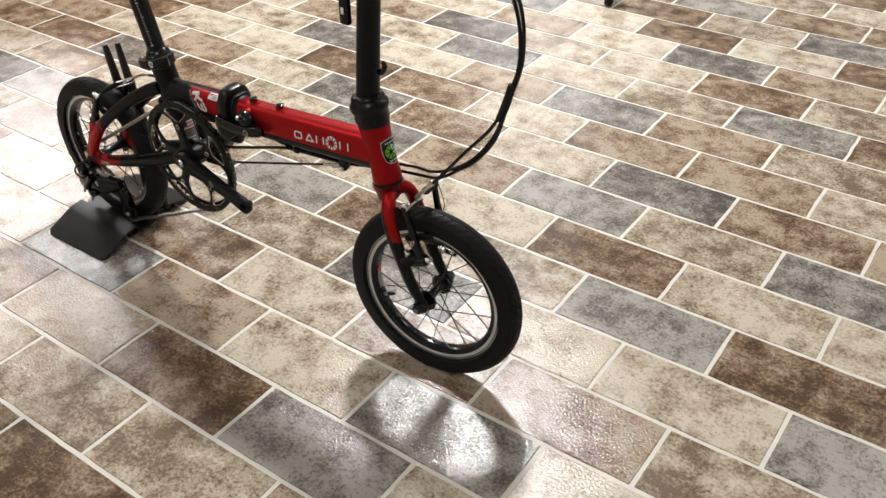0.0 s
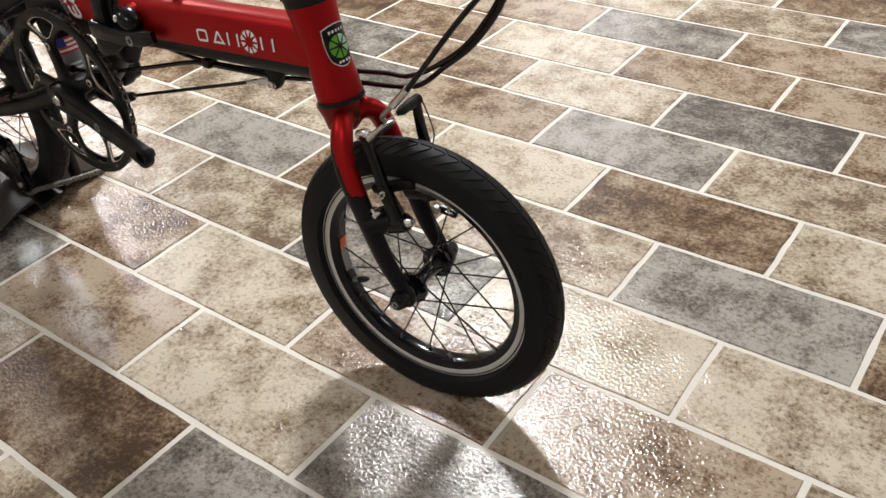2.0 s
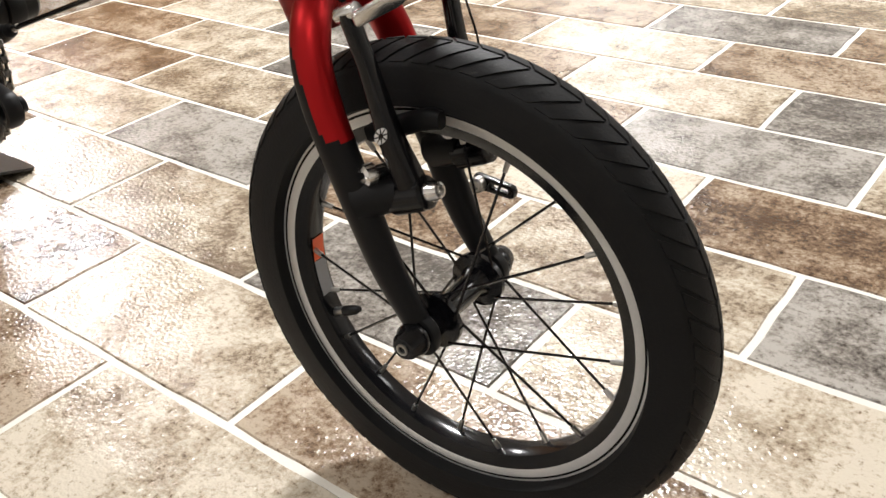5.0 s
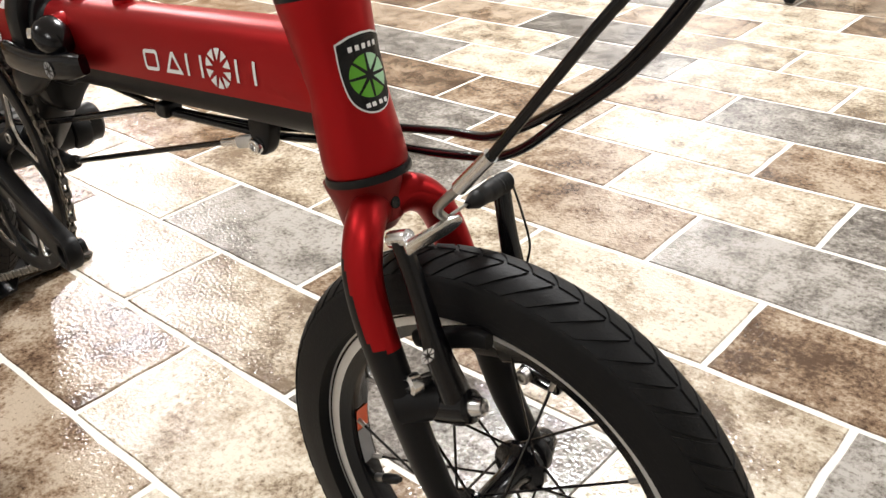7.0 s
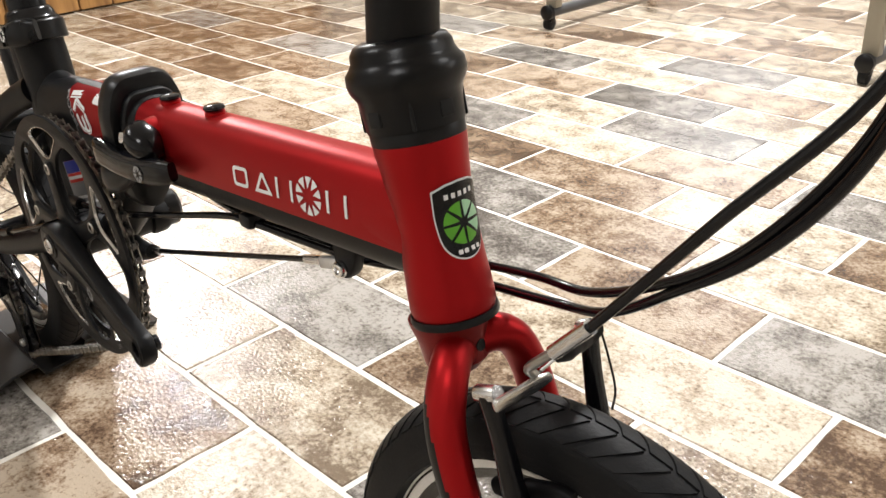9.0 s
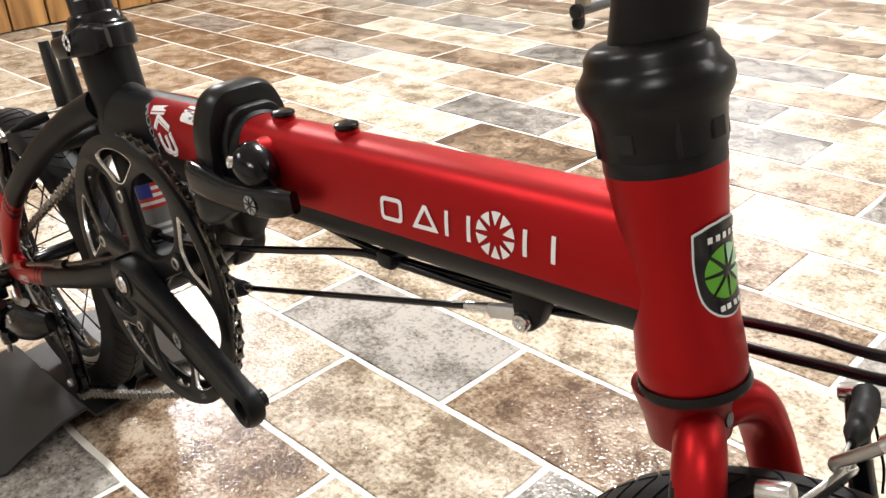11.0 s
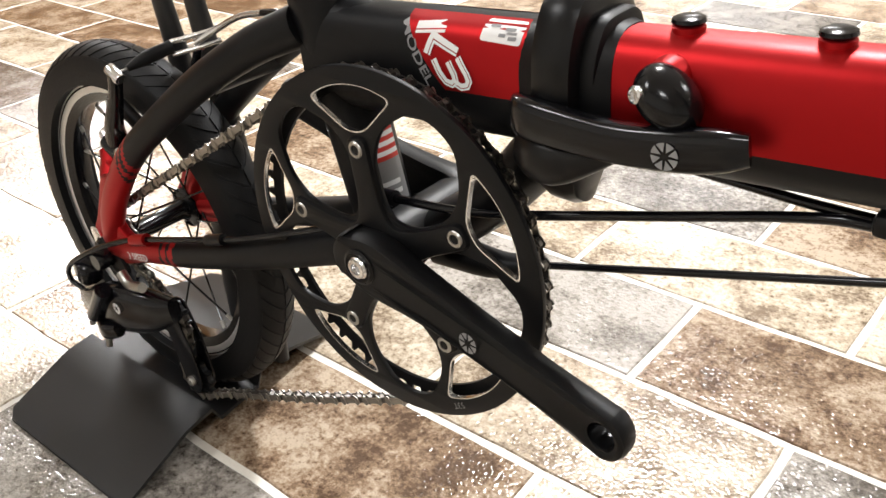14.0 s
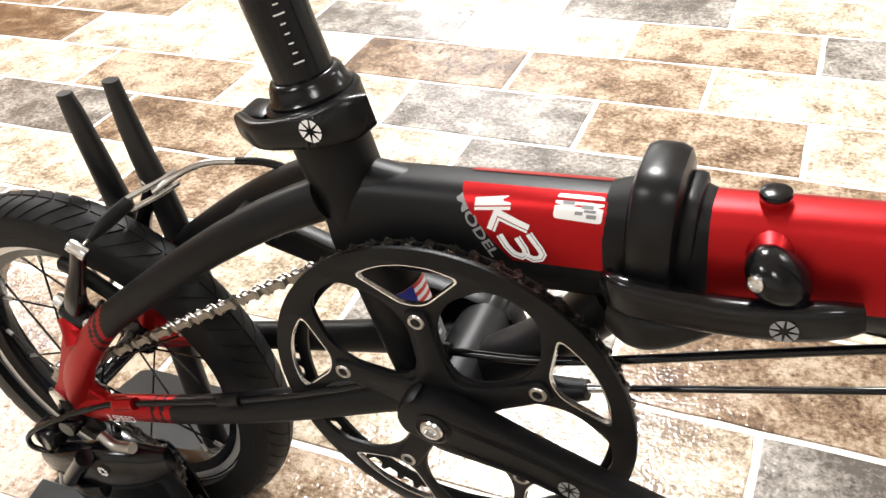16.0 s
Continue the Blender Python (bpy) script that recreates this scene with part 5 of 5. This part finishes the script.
part("pivot_bolt", lathe(bmesh.new(), solid([(0.0085, 0.0), (0.0085, 0.010), (0.0070, 0.013)]), (-0.3405, -0.0550, 0.1705), (0, -1, 0), 18), GLOSS, der)
part("knuckle", lathe(bmesh.new(), solid([(0.0125, 0.0), (0.0135, 0.004), (0.0135, 0.014), (0.0105, 0.018)]), (-0.3705, -0.0530, 0.1485), (-0.2, -1, 0), 20), GLOSS, der)
part("barrel", sweep(bmesh.new(), [(-0.3215, -0.0770, 0.1545), (-0.3500, -0.0770, 0.1175)], 0.0072, 14, 1), GLOSS, der)
part("spring", sweep(bmesh.new(), [(-0.3135, -0.0610, 0.1665), (-0.3005, -0.0630, 0.1605), (-0.2810, -0.0630, 0.1650)], 0.0045, 12, 3), STEEL, der)
part("stop_block", sweep(bmesh.new(), [(-0.3460, -0.0740, 0.1060), (-0.3340, -0.0760, 0.1075), (-0.3200, -0.0740, 0.1120)], [(0.0070, 0.006), (0.0085, 0.007), (0.0065, 0.005)], 14, 3, power=3), GLOSS, der)
part("adjust_screw", sweep(bmesh.new(), [(-0.3440, -0.0730, 0.1050), (-0.3470, -0.0740, 0.0830)], 0.0028, 10, 1), STEEL, der)
part("adjust_screw", sweep(bmesh.new(), [(-0.3720, -0.0680, 0.1100), (-0.3770, -0.0700, 0.0930)], 0.0028, 10, 1), STEEL, der)
bm = segments(bmesh.new(), Matrix.Translation((-0.3110, -0.0752, 0.1390)) @ Matrix.Rotation(radians(90), 4, "X") @ Matrix.Diagonal((0.0050, 0.0050, 1, 1)), 0.3)
part("emblem", bm, WHITE, der, "white printed sliced disc")
for yy in (-0.041, -0.027):
    part("cage", plate_bm([rounded([(-0.306, 0.125), (-0.288, 0.128), (-0.272, 0.090), (-0.266, 0.050), (-0.274, 0.036), (-0.288, 0.038), (-0.292, 0.060), (-0.302, 0.100)], 0.008)], 0.0022, bike_plane(yy, 0.003, 0.004), 0.0005), GLOSS, der, "black derailleur cage")
for pxz in ((-0.291, 0.116), (-0.276, 0.055)):
    o = []
    for j in range(11):
        a = 2 * math.pi * j / 11
        for da, rr in ((-0.16, 0.0165), (-0.06, 0.0195), (0.06, 0.0195), (0.16, 0.0165)):
            o.append((rr * math.cos(a + da), rr * math.sin(a + da)))
    part("pulley", plate_bm([o], 0.006, bike_plane(-0.034, *pxz), 0.0008), PLASTIC, der)
    part("pulley_bolt", lathe(bmesh.new(), solid([(0.0048, 0.008), (0.0050, 0.010), (0.0040, 0.012), (0.0022, 0.012), (0.0020, 0.0108)]), (pxz[0], -0.034, pxz[1]), (0, -1, 0), 14), STEEL, der)

der.location += Vector((0.010, 0.002, 0.013))

# chain: round the ring, along both runs, through the cage
RC, YC0 = 0.1070 * KR, CY + 0.0035
path = []
top_a, bot_a = 118.0, -63.0
for k in range(41):
    a = radians(top_a + (bot_a - top_a) * k / 40)
    path.append((BB.x + RC * math.cos(a), YC0, BB.z + RC * math.sin(a)))
path += [(-0.10, -0.0335, 0.1265), (-0.242, -0.034, 0.0550), (-0.267, -0.034, 0.0395), (-0.280, -0.034, 0.038), (-0.293, -0.034, 0.049), (-0.293, -0.034, 0.066), (-0.282, -0.034, 0.087), (-0.274, -0.034, 0.104), (-0.277, -0.034, 0.124), (-0.291, -0.034, 0.134),
         (-0.315, -0.033, 0.150), (-0.342, -0.0325, 0.158), (-0.364, -0.0325, 0.166), (-0.373, -0.0325, 0.184), (-0.366, -0.0325, 0.201), (-0.350, -0.0325, 0.2095), (-0.330, -0.0322, 0.2170)]
path = [(x + 0.010, y, z + 0.011) if x < -0.2 else (x, y, z) for x, y, z in path]
P = [Vector(p) for p in path] + [Vector(path[0])]
cum = [0]
for a, b in zip(P, P[1:]):
    cum.append(cum[-1] + (b - a).length)
n_links = round(cum[-1] / 0.0127)
pitch = cum[-1] / n_links


def at_len(s):
    s %= cum[-1]
    i = max(k for k in range(len(cum) - 1) if cum[k] <= s)
    return P[i].lerp(P[i + 1], (s - cum[i]) / max(1e-9, cum[i + 1] - cum[i]))


fig8 = [(0.00635 * sx + 0.0042 * math.cos(a), 0.0042 * math.sin(a)) for sx, lo in ((1, -100), (-1, 80)) for a in [radians(lo + 200 * k / 8) for k in range(9)]]
fig8 = [(x, z * (0.52 if abs(x) < 0.0058 else 1)) for x, z in fig8]
inner, outer_me = bmesh.new(), None
for yy in (-0.0031, 0.0031):
    outer_me = plate_bm([fig8], 0.0010, bike_plane(yy), 0, outer_me)
for sx in (-1, 1):
    lathe(outer_me, solid([(0.0019, -0.0042), (0.0019, 0.0042)]), (0.00635 * sx, 0, 0), (0, 1, 0), 8)
link_mesh = finish(outer_me, CHAIN, "link")
rollers = bmesh.new()
mats = []
for k in range(n_links):
    a, b = at_len(k * pitch), at_len((k + 1) * pitch)
    d = (b - a).normalized()
    mats.append(Matrix.Translation((a + b) / 2) @ Matrix((d, Vector((0, 1, 0)), d.cross(Vector((0, 1, 0))))).transposed().to_4x4())
for k, m in enumerate(mats):
    if k % 2:
        for yy in (-0.0020, 0.0020):
            plate_bm([fig8], 0.0010, m @ bike_plane(yy), 0, rollers)
        for sx in (-1, 1):
            lathe(rollers, solid([(0.0038, -0.0016), (0.0038, 0.0016)]), m @ Vector((0.00635 * sx, 0, 0)), (0, 1, 0), 8)
chain = part("chain", rollers, surface("chain_inner_steel", (0.13, 0.12, 0.11), 0.4, metal=1.0, grain=0.4, vary=0.4), bike, "oiled steel bicycle chain")
for k, m in enumerate(mats):
    if not k % 2:
        part("link", link_mesh, None, chain, at=m)


# where the bicycle stands on the floor
bike.location += Vector((-0.009, 0.004, -0.011))


# ---- display stand under the rear wheel ----
stand = thing("bicycle_stand", "black display stand with two upright prongs under the rear wheel", "stand", (-0.35, 0, 0))
bm = bmesh.new()
rowsy = [(-0.136, 0.004), (-0.128, 0.007), (-0.075, 0.024), (-0.062, 0.028), (-0.032, 0.029), (-0.024, 0.0135), (0.024, 0.0135), (0.032, 0.029), (0.062, 0.028), (0.075, 0.024), (0.128, 0.007), (0.136, 0.004)]
top = []
for y, z in rowsy:
    w0, w1 = (-0.427, -0.250) if abs(y) > 0.132 else (-0.438, -0.240)
    sk = -0.036 * (y + 0.133) / 0.28
    top.append([bm.verts.new((w0 + (w1 - w0) * k / 6 + sk - 0.007, y * 1.04, z)) for k in range(7)])
for a, b in zip(top, top[1:]):
    for k in range(6):
        bm.faces.new((a[k], a[k + 1], b[k + 1], b[k]))
bmesh.ops.recalc_face_normals(bm, faces=bm.faces)
if bm.faces[0].normal.z < 0:
    bmesh.ops.reverse_faces(bm, faces=bm.faces)
geo = bmesh.ops.extrude_face_region(bm, geom=bm.faces[:])
bmesh.ops.translate(bm, verts=[v for v in geo["geom"] if isinstance(v, bmesh.types.BMVert)], vec=(0, 0, -0.0038))
part("base_plate", bm, STAND, stand, "bent black base plate", sharp=50)
for k, (xt, yt, zt) in enumerate(((-0.332, 0.048, 0.412), (-0.280, 0.044, 0.430))):
    part("prong", sweep(bmesh.new(), [(xt - 0.004 + 0.016, yt + 0.01, 0.030), (xt + 0.014, yt + 0.008, 0.20), (xt + 0.010, yt + 0.004, 0.31), (xt + 0.003, yt + 0.001, 0.385), (xt, yt, zt)], [(0.014, 0.0085), (0.014, 0.0085), (0.0130, 0.0075), (0.0100, 0.0062), (0.0065, 0.0050)], 14, 6, power=2.3), STAND, stand, "black upright prong")


# ---- floor: bed of grout, then tile by tile ----
floor = part("floor", box(bmesh.new(), ((X0 + X1) / 2, (Y0 + Y1) / 2, -0.0515), (X1 - X0, Y1 - Y0, 0.1)), GROUT)
tagged(floor, "tiled shop floor with pale joints between stone-look tiles", "", "", "structure")
TL, TWD, JOINT = 0.315, 0.1525, 0.0075
TX, TY = 0.009, 0.102
# row: first tile, then one letter a tile (c cream, b brown, g grey)
ROWS_OF_TILES = {-4: (0, "cc"), -3: (-1, "cbg"), -2: (-2, "cgbcg"), -1: (-3, "cbbcbb"), 0: (-3, "cbccgccg"), 1: (-4, "gccgbcgb"), 2: (-5, "cccbcccbc"),
                 3: (-6, "bbgbcgbgcg"), 4: (-5, "bcbcgbcgb"), 5: (-5, "bccbbcbbc"), 6: (-4, "bcgcbgbc"), 7: (-3, "bcgccgb"), 8: (-2, "bgccbc"), 9: (-2, "cbcgbc"), 10: (-1, "gcbc"), 11: (-1, "cbcg"), 12: (0, "cgb")}
LETTER = {"c": "cream", "b": "brown", "g": "grey"}
KINDS = {(i0 + n, k): LETTER[c] for k, (i0, row) in ROWS_OF_TILES.items() for n, c in enumerate(row)}


def tile_bm(bm, cx, cy, seed):
    """One tile with a slightly wavy, softened edge, its top at floor level."""
    rng = random.Random(seed)
    hx, hy = (TL - JOINT) / 2, (TWD - JOINT) / 2
    nx, ny = 8, 4
    edge = [(-hx + 2 * hx * k / nx, -hy) for k in range(nx)] + [(hx, -hy + 2 * hy * k / ny) for k in range(ny)] + [(hx - 2 * hx * k / nx, hy) for k in range(nx)] + [(-hx, hy - 2 * hy * k / ny) for k in range(ny)]
    edge = [(x + rng.uniform(-0.0011, 0.0011), y + rng.uniform(-0.0011, 0.0011)) for x, y in edge]
    lo = [bm.verts.new((cx + x, cy + y, -0.0016)) for x, y in edge]
    hi = [bm.verts.new((cx + x * 0.991, cy + y * 0.981, 0.0)) for x, y in edge]
    n = len(edge)
    for i in range(n):
        bm.faces.new((lo[i], lo[(i + 1) % n], hi[(i + 1) % n], hi[i]))
    bm.faces.new(hi)


def kind_of(i, k):
    if (i, k) in KINDS:
        return KINDS[(i, k)]
    return random.Random(i * 977 + k * 131 + 5).choice(["cream", "cream", "brown", "grey", "brown", "cream"])


tile_meshes = {}
for kind in TILE_MATS:
    for v in range(5):
        bm = bmesh.new()
        tile_bm(bm, 0, 0, v + 1)
        tile_meshes[kind, v] = finish(bm, TILE_MATS[kind], "tile", 12)
rest = {k: bmesh.new() for k in TILE_MATS}
for k in range(int((Y0 - TY) / TWD) - 1, int((Y1 - TY) / TWD) + 1):
    cy = TY + (k + 0.5) * TWD
    for i in range(int((X0 - TX) / TL) - 1, int((X1 - TX) / TL) + 2):
        # odd rows have their joints on whole steps, even rows on half steps
        cx = TX + (i + (0.5 if k % 2 else 0.0)) * TL
        if not (X0 + 0.16 < cx < X1 - 0.16 and Y0 + 0.08 < cy < Y1 - 0.08):
            continue
        kind = kind_of(i, k)
        if -2.0 < cx < 1.6 and -0.75 < cy < 2.75:
            part("tile", tile_meshes[kind, (i * 3 + k * 7) % 5], None, floor, at=pose(cx, cy, 0))
        else:
            tile_bm(rest[kind], cx, cy, i * 31 + k)
for kind, bm in rest.items():
    tagged(part("far_tiles", bm, TILE_FAR[kind], floor, sharp=12), kind="stuff")
